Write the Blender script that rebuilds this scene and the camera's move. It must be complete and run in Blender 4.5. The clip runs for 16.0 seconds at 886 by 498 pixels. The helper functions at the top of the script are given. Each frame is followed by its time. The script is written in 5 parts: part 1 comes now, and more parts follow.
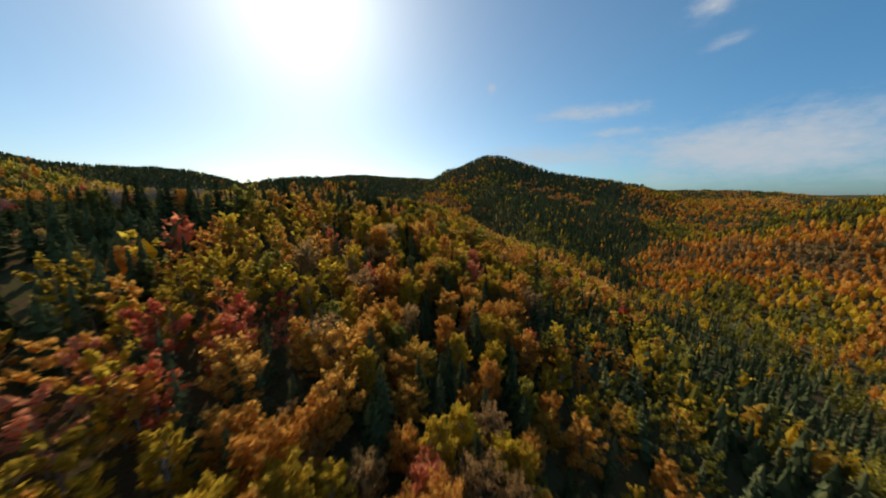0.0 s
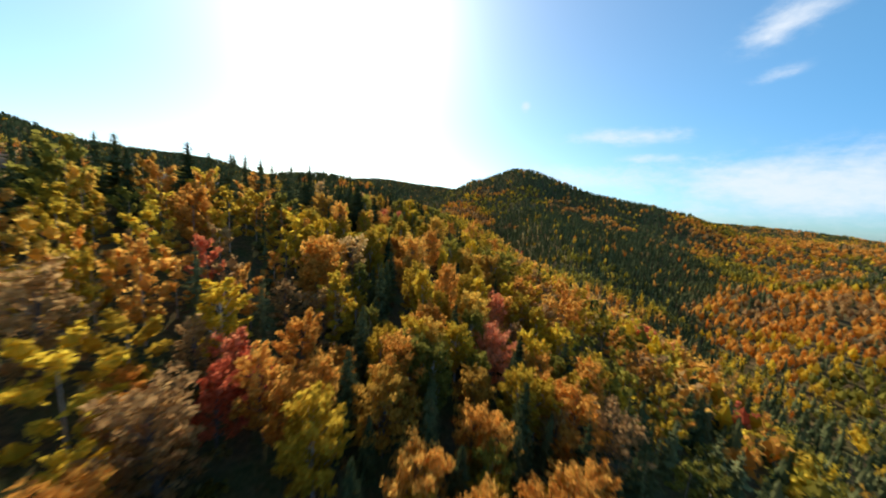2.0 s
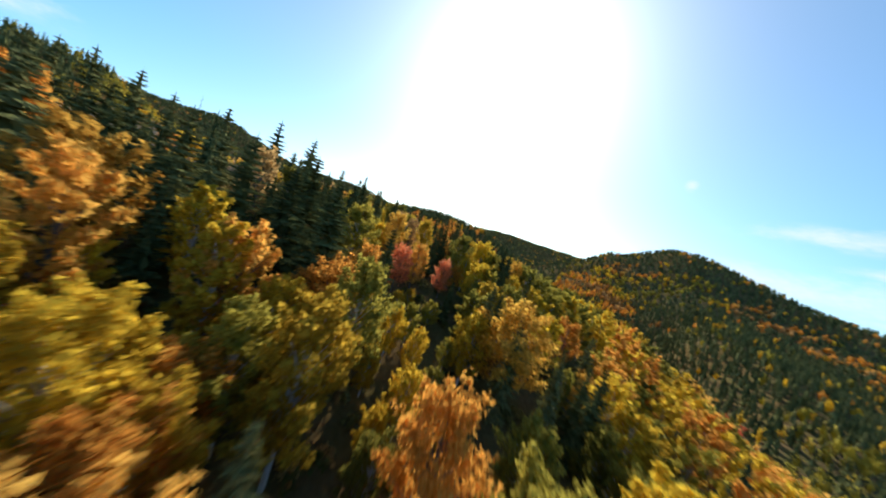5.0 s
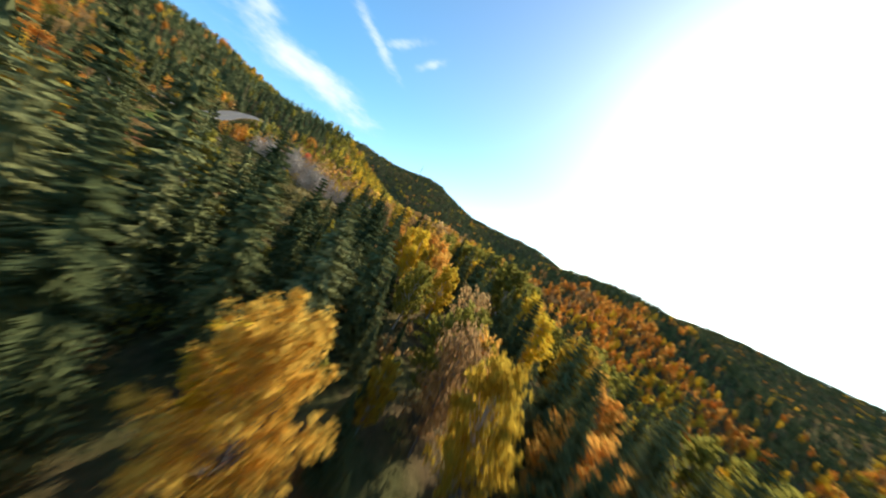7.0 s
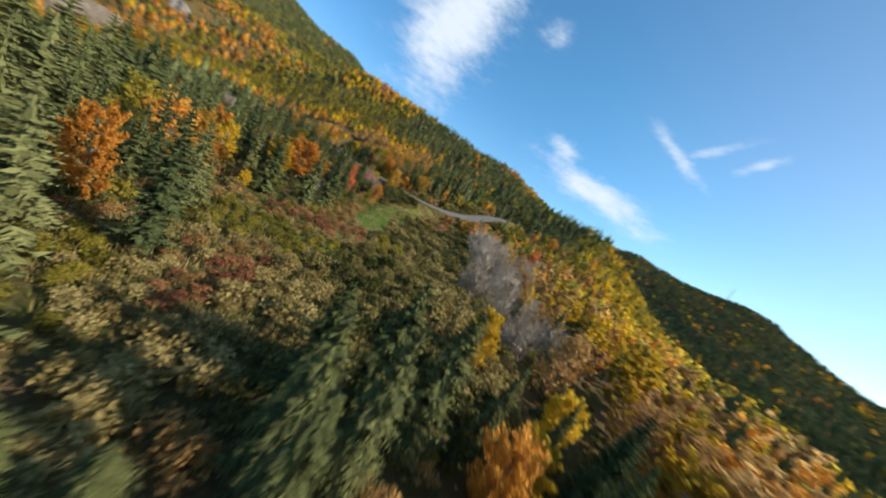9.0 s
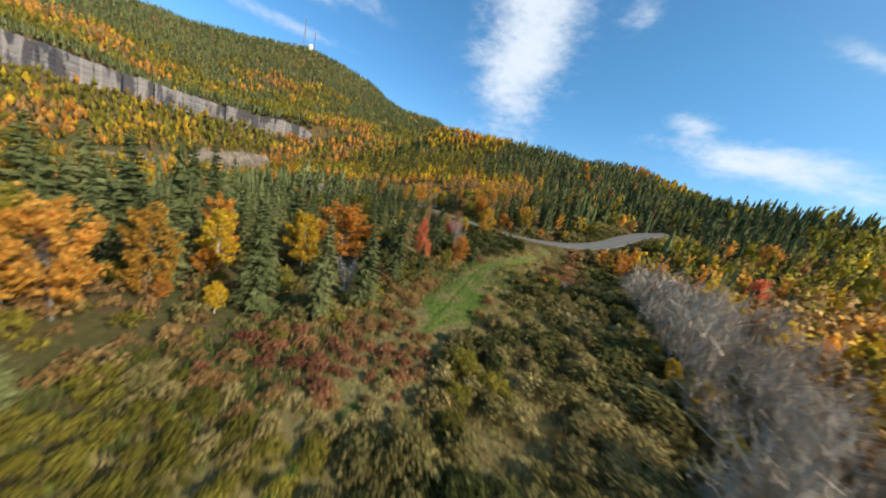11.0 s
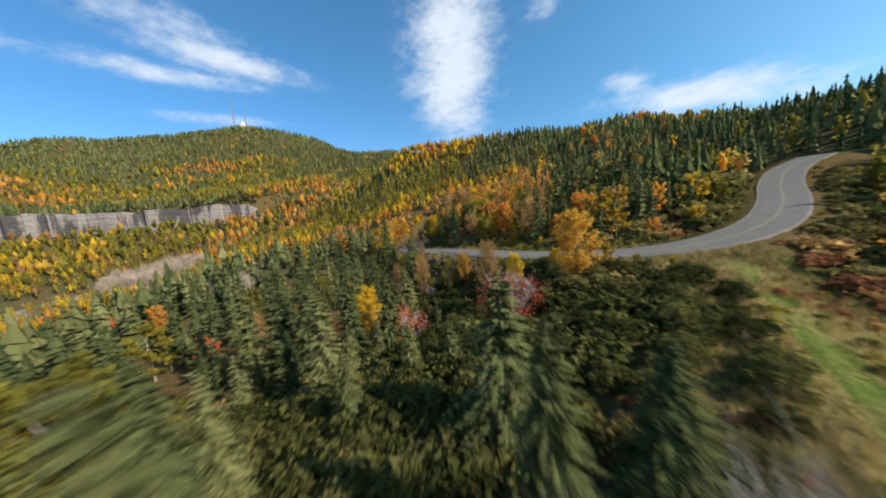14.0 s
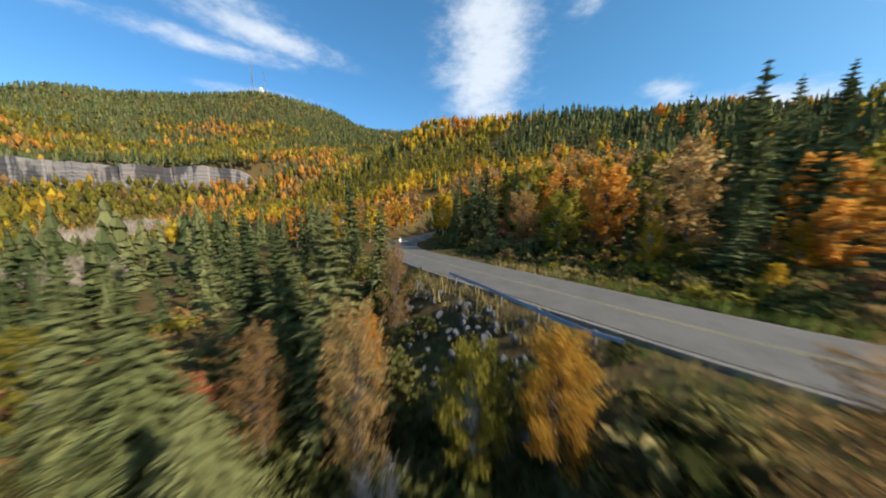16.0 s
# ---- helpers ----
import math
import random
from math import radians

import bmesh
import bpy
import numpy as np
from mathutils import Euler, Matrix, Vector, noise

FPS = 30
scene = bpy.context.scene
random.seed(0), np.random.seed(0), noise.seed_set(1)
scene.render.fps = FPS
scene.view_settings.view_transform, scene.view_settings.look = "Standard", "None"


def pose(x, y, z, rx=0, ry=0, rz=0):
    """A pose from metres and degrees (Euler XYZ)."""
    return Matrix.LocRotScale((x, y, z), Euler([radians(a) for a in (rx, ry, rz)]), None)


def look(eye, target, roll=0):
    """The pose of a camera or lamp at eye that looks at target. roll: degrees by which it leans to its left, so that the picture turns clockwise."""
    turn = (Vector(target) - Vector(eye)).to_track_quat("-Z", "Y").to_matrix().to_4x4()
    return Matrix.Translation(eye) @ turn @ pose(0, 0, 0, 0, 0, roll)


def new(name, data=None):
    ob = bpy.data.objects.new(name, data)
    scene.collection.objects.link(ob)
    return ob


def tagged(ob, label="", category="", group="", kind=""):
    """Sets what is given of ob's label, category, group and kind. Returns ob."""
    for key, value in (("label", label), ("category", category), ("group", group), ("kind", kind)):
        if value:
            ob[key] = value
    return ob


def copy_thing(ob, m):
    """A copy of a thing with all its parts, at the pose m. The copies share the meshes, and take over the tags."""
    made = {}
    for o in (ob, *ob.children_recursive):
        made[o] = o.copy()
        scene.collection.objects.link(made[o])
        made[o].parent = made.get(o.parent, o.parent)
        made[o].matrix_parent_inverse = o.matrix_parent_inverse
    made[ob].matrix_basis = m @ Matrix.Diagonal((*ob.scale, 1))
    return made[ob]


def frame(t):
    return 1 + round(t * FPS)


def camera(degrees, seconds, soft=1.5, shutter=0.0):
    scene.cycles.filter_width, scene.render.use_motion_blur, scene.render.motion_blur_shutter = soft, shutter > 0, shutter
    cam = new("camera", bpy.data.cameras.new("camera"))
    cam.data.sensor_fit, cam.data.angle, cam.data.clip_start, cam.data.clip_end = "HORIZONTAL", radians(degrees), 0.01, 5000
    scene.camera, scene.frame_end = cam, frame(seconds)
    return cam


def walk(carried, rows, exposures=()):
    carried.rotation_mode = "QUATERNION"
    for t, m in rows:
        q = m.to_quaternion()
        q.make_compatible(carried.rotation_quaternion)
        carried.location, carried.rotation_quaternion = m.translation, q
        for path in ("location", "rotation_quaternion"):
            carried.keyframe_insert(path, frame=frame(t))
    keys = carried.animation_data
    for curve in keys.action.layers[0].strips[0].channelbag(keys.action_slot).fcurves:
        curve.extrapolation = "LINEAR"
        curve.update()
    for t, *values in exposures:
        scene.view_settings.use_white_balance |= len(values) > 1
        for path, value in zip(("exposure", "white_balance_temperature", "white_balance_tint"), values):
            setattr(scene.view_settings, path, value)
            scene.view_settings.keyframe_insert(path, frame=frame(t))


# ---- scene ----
cam = camera(115.0, 16.0, soft=1.9, shutter=0.5)
PATH = [
    (0, (0.00, 0.00, 0.00), (0.000, 9.839, -1.788), 0.00),
    (0.5, (0.89, 13.16, -0.81), (0.854, 23.011, -2.529), 0.46),
    (1, (1.89, 26.44, -1.65), (1.763, 36.308, -3.266), 1.47),
    (1.5, (2.89, 39.75, -2.26), (2.540, 49.631, -3.755), 3.14),
    (2, (3.55, 53.36, -2.48), (2.853, 63.231, -3.922), 5.08),
    (2.5, (3.88, 66.74, -2.76), (2.743, 76.581, -4.128), 6.93),
    (3, (3.88, 80.00, -3.03), (2.203, 89.780, -4.268), 8.78),
    (3.5, (3.44, 93.09, -3.04), (1.140, 102.765, -4.090), 10.76),
    (4, (2.33, 105.73, -2.97), (-0.695, 115.227, -3.775), 12.84),
    (4.2, (1.72, 110.61, -2.84), (-1.630, 120.007, -3.532), 13.73),
    (4.9, (-1.59, 127.32, -2.26), (-6.137, 136.225, -2.643), 17.02),
    (5.6, (-7.58, 143.41, -1.01), (-13.492, 151.465, -1.262), 20.47),
    (6.3, (-16.70, 159.00, 1.60), (-24.155, 165.654, 1.230), 23.81),
    (6.5, (-19.80, 163.40, 2.60), (-27.689, 169.530, 2.160), 24.72),
    (7, (-27.96, 173.01, 4.65), (-36.849, 177.539, 3.970), 27.22),
    (7.5, (-37.16, 180.52, 6.39), (-46.788, 183.049, 5.437), 29.48),
    (8, (-47.11, 185.71, 8.27), (-57.027, 185.902, 6.998), 31.29),
    (8.5, (-57.36, 188.14, 9.87), (-66.974, 185.910, 8.256), 32.18),
    (9, (-66.99, 187.94, 11.09), (-75.799, 183.622, 9.153), 31.63),
    (9.5, (-75.61, 186.26, 11.92), (-83.393, 180.385, 9.711), 29.81),
    (10, (-82.53, 182.06, 12.06), (-89.493, 175.278, 9.705), 25.89),
    (10.5, (-88.26, 175.99, 11.70), (-94.698, 168.713, 9.311), 20.54),
    (11, (-93.29, 168.69, 10.98), (-99.488, 161.177, 8.708), 14.43),
    (11.5, (-98.12, 160.82, 10.09), (-104.285, 153.209, 8.072), 8.24),
    (12, (-103.01, 152.88, 9.16), (-109.217, 145.221, 7.482), 2.23),
    (12.5, (-108.38, 144.44, 8.80), (-114.691, 136.806, 7.420), -2.09),
    (13, (-114.40, 135.91, 9.07), (-120.773, 128.302, 7.843), -4.56),
    (13.5, (-120.51, 127.53, 8.71), (-126.884, 119.932, 7.429), -5.47),
    (14, (-127.16, 119.15, 8.17), (-133.508, 111.558, 6.733), -5.49),
    (14.5, (-133.87, 110.68, 7.37), (-140.161, 103.067, 5.799), -4.98),
    (15, (-140.97, 102.07, 6.40), (-147.201, 94.425, 4.748), -4.10),
    (15.5, (-148.40, 93.37, 5.07), (-154.522, 85.640, 3.407), -2.37),
    (16, (-155.83, 84.68, 3.75), (-161.767, 76.805, 2.096), 0.36),
]
walk(cam, [(t, look(eye, target, roll)) for t, eye, target, roll in PATH],
     [(0.0, -0.45), (0.2, 0.05), (0.4, 0.35), (4.2, 0.35), (6.0, 0.7), (7.4, 0.7), (8.7, 0.42), (16.0, 0.35)])

# ---- sky and sun ----
SUN_AZIMUTH, SUN_HEIGHT = 24.0, 33.0   # degrees to the left of +y, degrees up
sun_data = bpy.data.lights.new("sun", "SUN")
sun_data.energy, sun_data.angle, sun_data.color = 4.8, radians(0.6), (1.0, 0.93, 0.82)
sun = new("sun", sun_data)
to_sun = Vector((-math.sin(radians(SUN_AZIMUTH)) * math.cos(radians(SUN_HEIGHT)),
                 math.cos(radians(SUN_AZIMUTH)) * math.cos(radians(SUN_HEIGHT)), math.sin(radians(SUN_HEIGHT))))
sun.matrix_world = look((0, 0, 300), Vector((0, 0, 300)) - to_sun)


class Nodes:
    """Short hand for building node trees."""

    def __init__(self, tree):
        self.tree = tree
        tree.nodes.clear()

    def add(self, kind, inputs=()):
        node = self.tree.nodes.new(kind)
        for key, value in dict(inputs).items():
            if isinstance(value, bpy.types.NodeSocket):
                self.tree.links.new(value, node.inputs[key])
            else:
                node.inputs[key].default_value = value
        return node

    def math(self, op, a, b=0.0, c=0.0, clamp=False):
        node = self.tree.nodes.new("ShaderNodeMath")
        node.operation, node.use_clamp = op, clamp
        for i, value in enumerate((a, b, c)):
            if isinstance(value, bpy.types.NodeSocket):
                self.tree.links.new(value, node.inputs[i])
            else:
                node.inputs[i].default_value = value
        return node.outputs[0]

    def mix(self, factor, a, b, blend="MIX"):
        node = self.tree.nodes.new("ShaderNodeMix")
        node.data_type, node.blend_type = "RGBA", blend
        for i, value in ((0, factor), (6, a), (7, b)):
            if isinstance(value, bpy.types.NodeSocket):
                self.tree.links.new(value, node.inputs[i])
            else:
                node.inputs[i].default_value = (*value, 1)[:4] if i else value
        return node.outputs[2]

    def ramp(self, value, stops, mode="LINEAR"):
        node = self.add("ShaderNodeValToRGB", {0: value})
        node.color_ramp.interpolation = mode
        points = node.color_ramp.elements
        while len(points) < len(stops):
            points.new(0.5)
        for point, (at, colour) in zip(points, stops):
            point.position, point.color = at, (*colour, 1)
        return node.outputs[0]

    def noise(self, where, scale, detail=4.0, rough=0.55):
        return self.add("ShaderNodeTexNoise", {"Vector": where, "Scale": scale, "Detail": detail, "Roughness": rough}).outputs[0]


# Clouds: azimuth, height, half width, half height (degrees), lean (degrees), thickness.
CLOUDS = [(135.0, 26.0, 6.6, 13.0, 4, 1.45), (136.0, 46.0, 8.0, 10.0, -10, 1.3), (182.0, 21.4, 12.0, 1.1, 1, 0.8), (173.0, 24.3, 9.5, 1.7, 8, 1.0),
          (183.0, 27.8, 10.0, 2.4, 8, 0.75), (173.0, 16.3, 9.0, 0.9, 0, 0.55), (98.0, 12.2, 10.5, 2.4, 7, 1.2), (106.3, 16.3, 3.3, 1.6, 15, 1.0),
          (90.3, 22.2, 6.0, 1.0, 28, 0.9), (86.6, 24.4, 3.6, 0.9, -35, 0.85), (81.0, 24.1, 2.4, 0.8, -40, 0.9), (119.0, 29.3, 2.6, 2.0, -20, 0.7),
          (-26.0, 14.0, 9.0, 1.2, 0, 0.95), (-31.0, 10.6, 6.0, 0.7, 0, 0.6), (-41.3, 25.2, 3.6, 2.0, -24, 1.0), (-41.5, 20.0, 2.4, 0.9, -10, 0.55),
          (-47.0, 6.5, 15.0, 4.2, 0, 1.25), (-9.0, 19.0, 0.8, 0.8, 0, 0.7), (-22.0, 7.5, 16.0, 2.0, 0, 0.85)]
world = bpy.data.worlds.new("sky")
scene.world = world
world.use_nodes = True
w = Nodes(world.node_tree)
sky = w.add("ShaderNodeTexSky")
sky.sky_type, sky.sun_disc, sky.altitude = "NISHITA", False, 200.0
sky.sun_elevation, sky.sun_rotation = radians(SUN_HEIGHT), radians(-SUN_AZIMUTH)
sky.air_density, sky.dust_density, sky.ozone_density = 1.0, 0.9, 1.6
way = w.add("ShaderNodeTexCoord").outputs["Generated"]
split = w.add("ShaderNodeSeparateXYZ", {0: way})
fluff = w.add("ShaderNodeMapping", {"Vector": way, "Scale": (1.0, 1.0, 2.2)}).outputs[0]
n_big, n_fine = w.noise(fluff, 7.0, 6.0, 0.6), w.noise(fluff, 26.0, 5.0, 0.65)
azimuth = w.math("DEGREES", w.math("ARCTAN2", w.math("MULTIPLY", split.outputs[0], -1.0), split.outputs[1]))
height = w.math("DEGREES", w.math("ARCSINE", split.outputs[2]))
cover = None
for c_az, c_up, c_w, c_h, c_lean, c_thick in CLOUDS:
    da = w.math("WRAP", w.math("SUBTRACT", azimuth, c_az), 180.0, -180.0)
    da = w.math("MULTIPLY", da, math.cos(radians(c_up)))
    du = w.math("SUBTRACT", height, c_up)
    c, s = math.cos(radians(c_lean)), math.sin(radians(c_lean))
    p = w.math("MULTIPLY_ADD", da, c / c_w, w.math("MULTIPLY", du, s / c_w))
    q = w.math("MULTIPLY_ADD", du, c / c_h, w.math("MULTIPLY", da, -s / c_h))
    r = w.math("MULTIPLY_ADD", p, p, w.math("MULTIPLY", q, q))
    m = w.math("MULTIPLY", w.math("EXPONENT", w.math("MULTIPLY", r, -0.9)), c_thick)
    cover = m if cover is None else w.math("MAXIMUM", cover, m)
frayed = w.math("MULTIPLY_ADD", n_big, 1.9, w.math("MULTIPLY_ADD", n_fine, 1.1, -1.5))
cover = w.math("ADD", cover, w.math("MULTIPLY", frayed, w.math("MINIMUM", w.math("MULTIPLY", cover, 3.0), 0.85)))
thick = w.add("ShaderNodeMapRange", {0: cover, 1: 0.10, 2: 1.45, 3: 0.0, 4: 0.9})
thick.interpolation_type = "SMOOTHSTEP"
cover = thick.outputs[0]
sunward = w.add("ShaderNodeVectorMath", {0: way, 1: tuple(to_sun)})
sunward.operation = "DOT_PRODUCT"
toward = w.add("ShaderNodeMapRange", {0: sunward.outputs["Value"], 1: 0.35, 2: 0.97, 3: 0.0, 4: 1.0}).outputs[0]
side = w.add("ShaderNodeMapRange", {0: sunward.outputs["Value"], 1: -0.6, 2: 0.5, 3: 0.0, 4: 1.0}).outputs[0]
low = w.add("ShaderNodeMapRange", {0: height, 1: 2.0, 2: 16.0, 3: 0.65, 4: 0.0}).outputs[0]
low = w.math("MULTIPLY", low, w.math("MULTIPLY_ADD", toward, 0.75, 0.25))
haze = w.math("MULTIPLY", w.add("ShaderNodeMapRange", {0: height, 1: 2.0, 2: 24.0, 3: 0.8, 4: 0.0}).outputs[0], w.math("SUBTRACT", 1.0, toward))
tone = w.mix(low, w.mix(toward, w.mix(side, (0.43, 0.86, 1.10), (0.57, 1.07, 1.22)), (0.88, 1.02, 1.06)), (0.96, 0.97, 1.12))
tone = w.mix(haze, tone, (0.50, 0.79, 1.10))
air = w.mix(1.0, sky.outputs[0], tone, "MULTIPLY")
clouded = w.mix(cover, air, (5.2, 5.7, 6.3))
w.add("ShaderNodeOutputWorld", {0: w.add("ShaderNodeBackground", {0: clouded, 1: 0.13}).outputs[0]})

# ---- materials ----


def material(name):
    mat = bpy.data.materials.new(name)
    mat.use_nodes = True
    return mat, Nodes(mat.node_tree)


def leaf_material(name, dark, middle, light, thin=0.45, by_tint=False, spread=0.35):
    """Foliage: a colour for each plant, varied from leaf to leaf, and light that shines through."""
    mat, n = material(name)
    if by_tint:
        each_node = n.add("ShaderNodeAttribute")
        each_node.attribute_name = "tint"
        each = each_node.outputs["Fac"]
    else:
        each = n.add("ShaderNodeObjectInfo").outputs["Random"]
    leaf = n.add("ShaderNodeNewGeometry").outputs["Random Per Island"]
    where = n.math("ADD", each, n.math("MULTIPLY_ADD", leaf, spread, -spread / 2), clamp=True)
    base = n.ramp(where, [(0.0, dark), (0.5, middle), (1.0, light)])
    value = n.math("MULTIPLY_ADD", n.math("FRACT", n.math("MULTIPLY", leaf, 7.31)), 0.55, 0.72)
    base = n.add("ShaderNodeHueSaturation", {"Color": base, "Value": value}).outputs[0]
    front = n.add("ShaderNodeBsdfDiffuse", {0: base}).outputs[0]
    back = n.add("ShaderNodeBsdfTranslucent", {0: base}).outputs[0]
    both = n.add("ShaderNodeMixShader", {0: thin, 1: front, 2: back}).outputs[0]
    n.add("ShaderNodeOutputMaterial", {0: both})
    return mat


LEAF = {  # kind: dark, middle, light
    "gold": ((0.46, 0.295, 0.036), (0.64, 0.43, 0.046), (0.80, 0.58, 0.058)),
    "olive": ((0.20, 0.175, 0.035), (0.31, 0.265, 0.048), (0.44, 0.36, 0.06)),
    "orange": ((0.60, 0.275, 0.05), (0.72, 0.365, 0.07), (0.80, 0.46, 0.095)),
    "russet": ((0.36, 0.21, 0.085), (0.48, 0.29, 0.11), (0.58, 0.38, 0.145)),
    "red": ((0.60, 0.14, 0.06), (0.76, 0.24, 0.10), (0.80, 0.35, 0.16)),
    "spruce": ((0.058, 0.074, 0.030), (0.114, 0.124, 0.045), (0.184, 0.183, 0.071)),
    "twig": ((0.28, 0.22, 0.16), (0.40, 0.325, 0.24), (0.52, 0.43, 0.325)),
    "heath": ((0.125, 0.105, 0.034), (0.215, 0.178, 0.058), (0.305, 0.25, 0.085)),
    "bramble": ((0.055, 0.062, 0.018), (0.10, 0.103, 0.031), (0.165, 0.155, 0.048)),
    "wine": ((0.23, 0.09, 0.05), (0.33, 0.145, 0.07), (0.42, 0.21, 0.09)),
    "grass": ((0.075, 0.12, 0.025), (0.13, 0.185, 0.038), (0.25, 0.25, 0.07)),
    "straw": ((0.25, 0.185, 0.065), (0.36, 0.275, 0.10), (0.46, 0.36, 0.145)),
    "yellow": ((0.50, 0.28, 0.05), (0.65, 0.385, 0.065), (0.76, 0.49, 0.085)),
}
THIN = {"red": 0.55, "spruce": 0.15, "twig": 0.05, "heath": 0.40, "bramble": 0.40, "straw": 0.40, "wine": 0.45, "grass": 0.40}
thing_leaf = {k: leaf_material(f"{k}_leaves", *c, thin=THIN.get(k, 0.63)) for k, c in LEAF.items()}
stuff_leaf = {k: leaf_material(f"{k}_foliage", *c, thin=THIN.get(k, 0.63), by_tint=True) for k, c in LEAF.items()}


def bark_material(name, dark, light, scale):
    mat, n = material(name)
    where = n.add("ShaderNodeTexCoord").outputs["Object"]
    flow = n.add("ShaderNodeMapping", {"Vector": where, "Scale": (1, 1, 0.25)}).outputs[0]
    grain = n.noise(flow, scale, 6.0, 0.65)
    base = n.ramp(grain, [(0.3, dark), (0.65, light)])
    bump = n.add("ShaderNodeBump", {"Height": grain, "Strength": 0.6, "Distance": 0.03}).outputs[0]
    n.add("ShaderNodeOutputMaterial", {0: n.add("ShaderNodeBsdfPrincipled", {"Base Color": base, "Roughness": 0.9, "Normal": bump}).outputs[0]})
    return mat


bark_grey = bark_material("grey_bark", (0.06, 0.05, 0.04), (0.20, 0.17, 0.14), 9.0)
bark_dead = bark_material("weathered_grey_bark", (0.19, 0.165, 0.14), (0.44, 0.40, 0.35), 6.0)
bark_pale = bark_material("pale_bark", (0.26, 0.24, 0.22), (0.60, 0.58, 0.54), 5.0)


def ground_material():
    mat, n = material("forest_floor")
    where = n.add("ShaderNodeTexCoord").outputs["Object"]
    broad, patch, fine = n.noise(where, 0.012, 4.0), n.noise(where, 0.16, 5.0, 0.6), n.noise(where, 1.6, 6.0, 0.7)
    litter = n.ramp(fine, [(0.25, (0.045, 0.036, 0.02)), (0.5, (0.11, 0.08, 0.04)), (0.75, (0.19, 0.135, 0.065))])
    moss = n.ramp(fine, [(0.3, (0.04, 0.048, 0.018)), (0.7, (0.12, 0.12, 0.045))])
    base = n.mix(n.ramp(patch, [(0.42, (0, 0, 0)), (0.6, (1, 1, 1))]), litter, moss)
    base = n.mix(n.ramp(broad, [(0.4, (0, 0, 0)), (0.62, (0.5, 0.5, 0.5))]), base, (0.16, 0.09, 0.03, 1))
    bump = n.add("ShaderNodeBump", {"Height": fine, "Strength": 0.7, "Distance": 0.3}).outputs[0]
    n.add("ShaderNodeOutputMaterial", {0: n.add("ShaderNodeBsdfPrincipled", {"Base Color": base, "Roughness": 0.95, "Specular IOR Level": 0.0, "Normal": bump}).outputs[0]})
    return mat


def plain_material(name, dark, light, scale, rough=0.85, metal=0.0, bump=0.2):
    mat, n = material(name)
    where = n.add("ShaderNodeTexCoord").outputs["Object"]
    grain = n.math("MULTIPLY_ADD", n.noise(where, scale, 6.0, 0.65), 0.6, n.math("MULTIPLY", n.noise(where, scale * 0.07, 3.0), 0.4))
    base = n.ramp(grain, [(0.3, dark), (0.7, light)])
    relief = n.add("ShaderNodeBump", {"Height": grain, "Strength": bump, "Distance": 0.02}).outputs[0]
    n.add("ShaderNodeOutputMaterial", {0: n.add("ShaderNodeBsdfPrincipled",
          {"Base Color": base, "Roughness": rough, "Metallic": metal, "Normal": relief}).outputs[0]})
    return mat


ground_mat = ground_material()
asphalt = plain_material("worn_asphalt", (0.090, 0.081, 0.067), (0.185, 0.165, 0.134), 9.0, 0.85)
line_paint = plain_material("worn_yellow_paint", (0.17, 0.145, 0.09), (0.40, 0.33, 0.15), 3.0, 0.75)
gravel = plain_material("pale_gravel", (0.14, 0.118, 0.09), (0.28, 0.245, 0.20), 5.0, 0.95, 0.0, 0.8)
dirt = plain_material("brown_dirt", (0.13, 0.105, 0.075), (0.24, 0.20, 0.15), 1.2, 0.95, 0.0, 0.6)
steel = plain_material("weathered_steel", (0.20, 0.22, 0.25), (0.38, 0.41, 0.45), 3.0, 0.45, 0.8)
post_wood = plain_material("grey_post_wood", (0.10, 0.085, 0.07), (0.22, 0.19, 0.16), 8.0)
white_paint = plain_material("white_paint", (0.62, 0.62, 0.60), (0.82, 0.82, 0.80), 2.0, 0.6)

# ---- the lie of the land ----
def smooth(a, b, x):
    t = np.clip((x - a) / (b - a), 0, 1)
    return t * t * (3 - 2 * t)


def bell(x, y, cx, cy, rx, ry, turn=0.0, power=1.0):
    """A rounded hill: 1 at its top, 0 far off."""
    c, s = math.cos(radians(turn)), math.sin(radians(turn))
    u, v = (x - cx) * c + (y - cy) * s, (y - cy) * c - (x - cx) * s
    return np.exp(-((u / rx) ** 2 + (v / ry) ** 2) ** power)


def ripple(x, y):
    """Small uneven ground."""
    return (np.sin(x * 0.071 + 1.3 * np.sin(y * 0.043)) + np.sin(y * 0.083 + 1.7 * np.sin(x * 0.037))
            + 0.5 * np.sin(x * 0.19 + y * 0.13) + 0.5 * np.sin(y * 0.23 - x * 0.11))


ROAD = [(-232, -14, -9.0), (-214, 0, -8.2), (-199, 13, -7.2), (-187, 27, -6.0), (-179.5, 42, -4.8), (-176, 58, -3.6), (-175, 72, -3.0), (-175, 86, -2.6),
        (-177, 98, -2.2), (-182, 108, -1.6), (-191, 115, -0.6), (-204, 119, 1.0), (-220, 120, 3.4), (-236, 119.5, 6.6), (-252, 121, 10.0), (-266, 126, 13.0)]


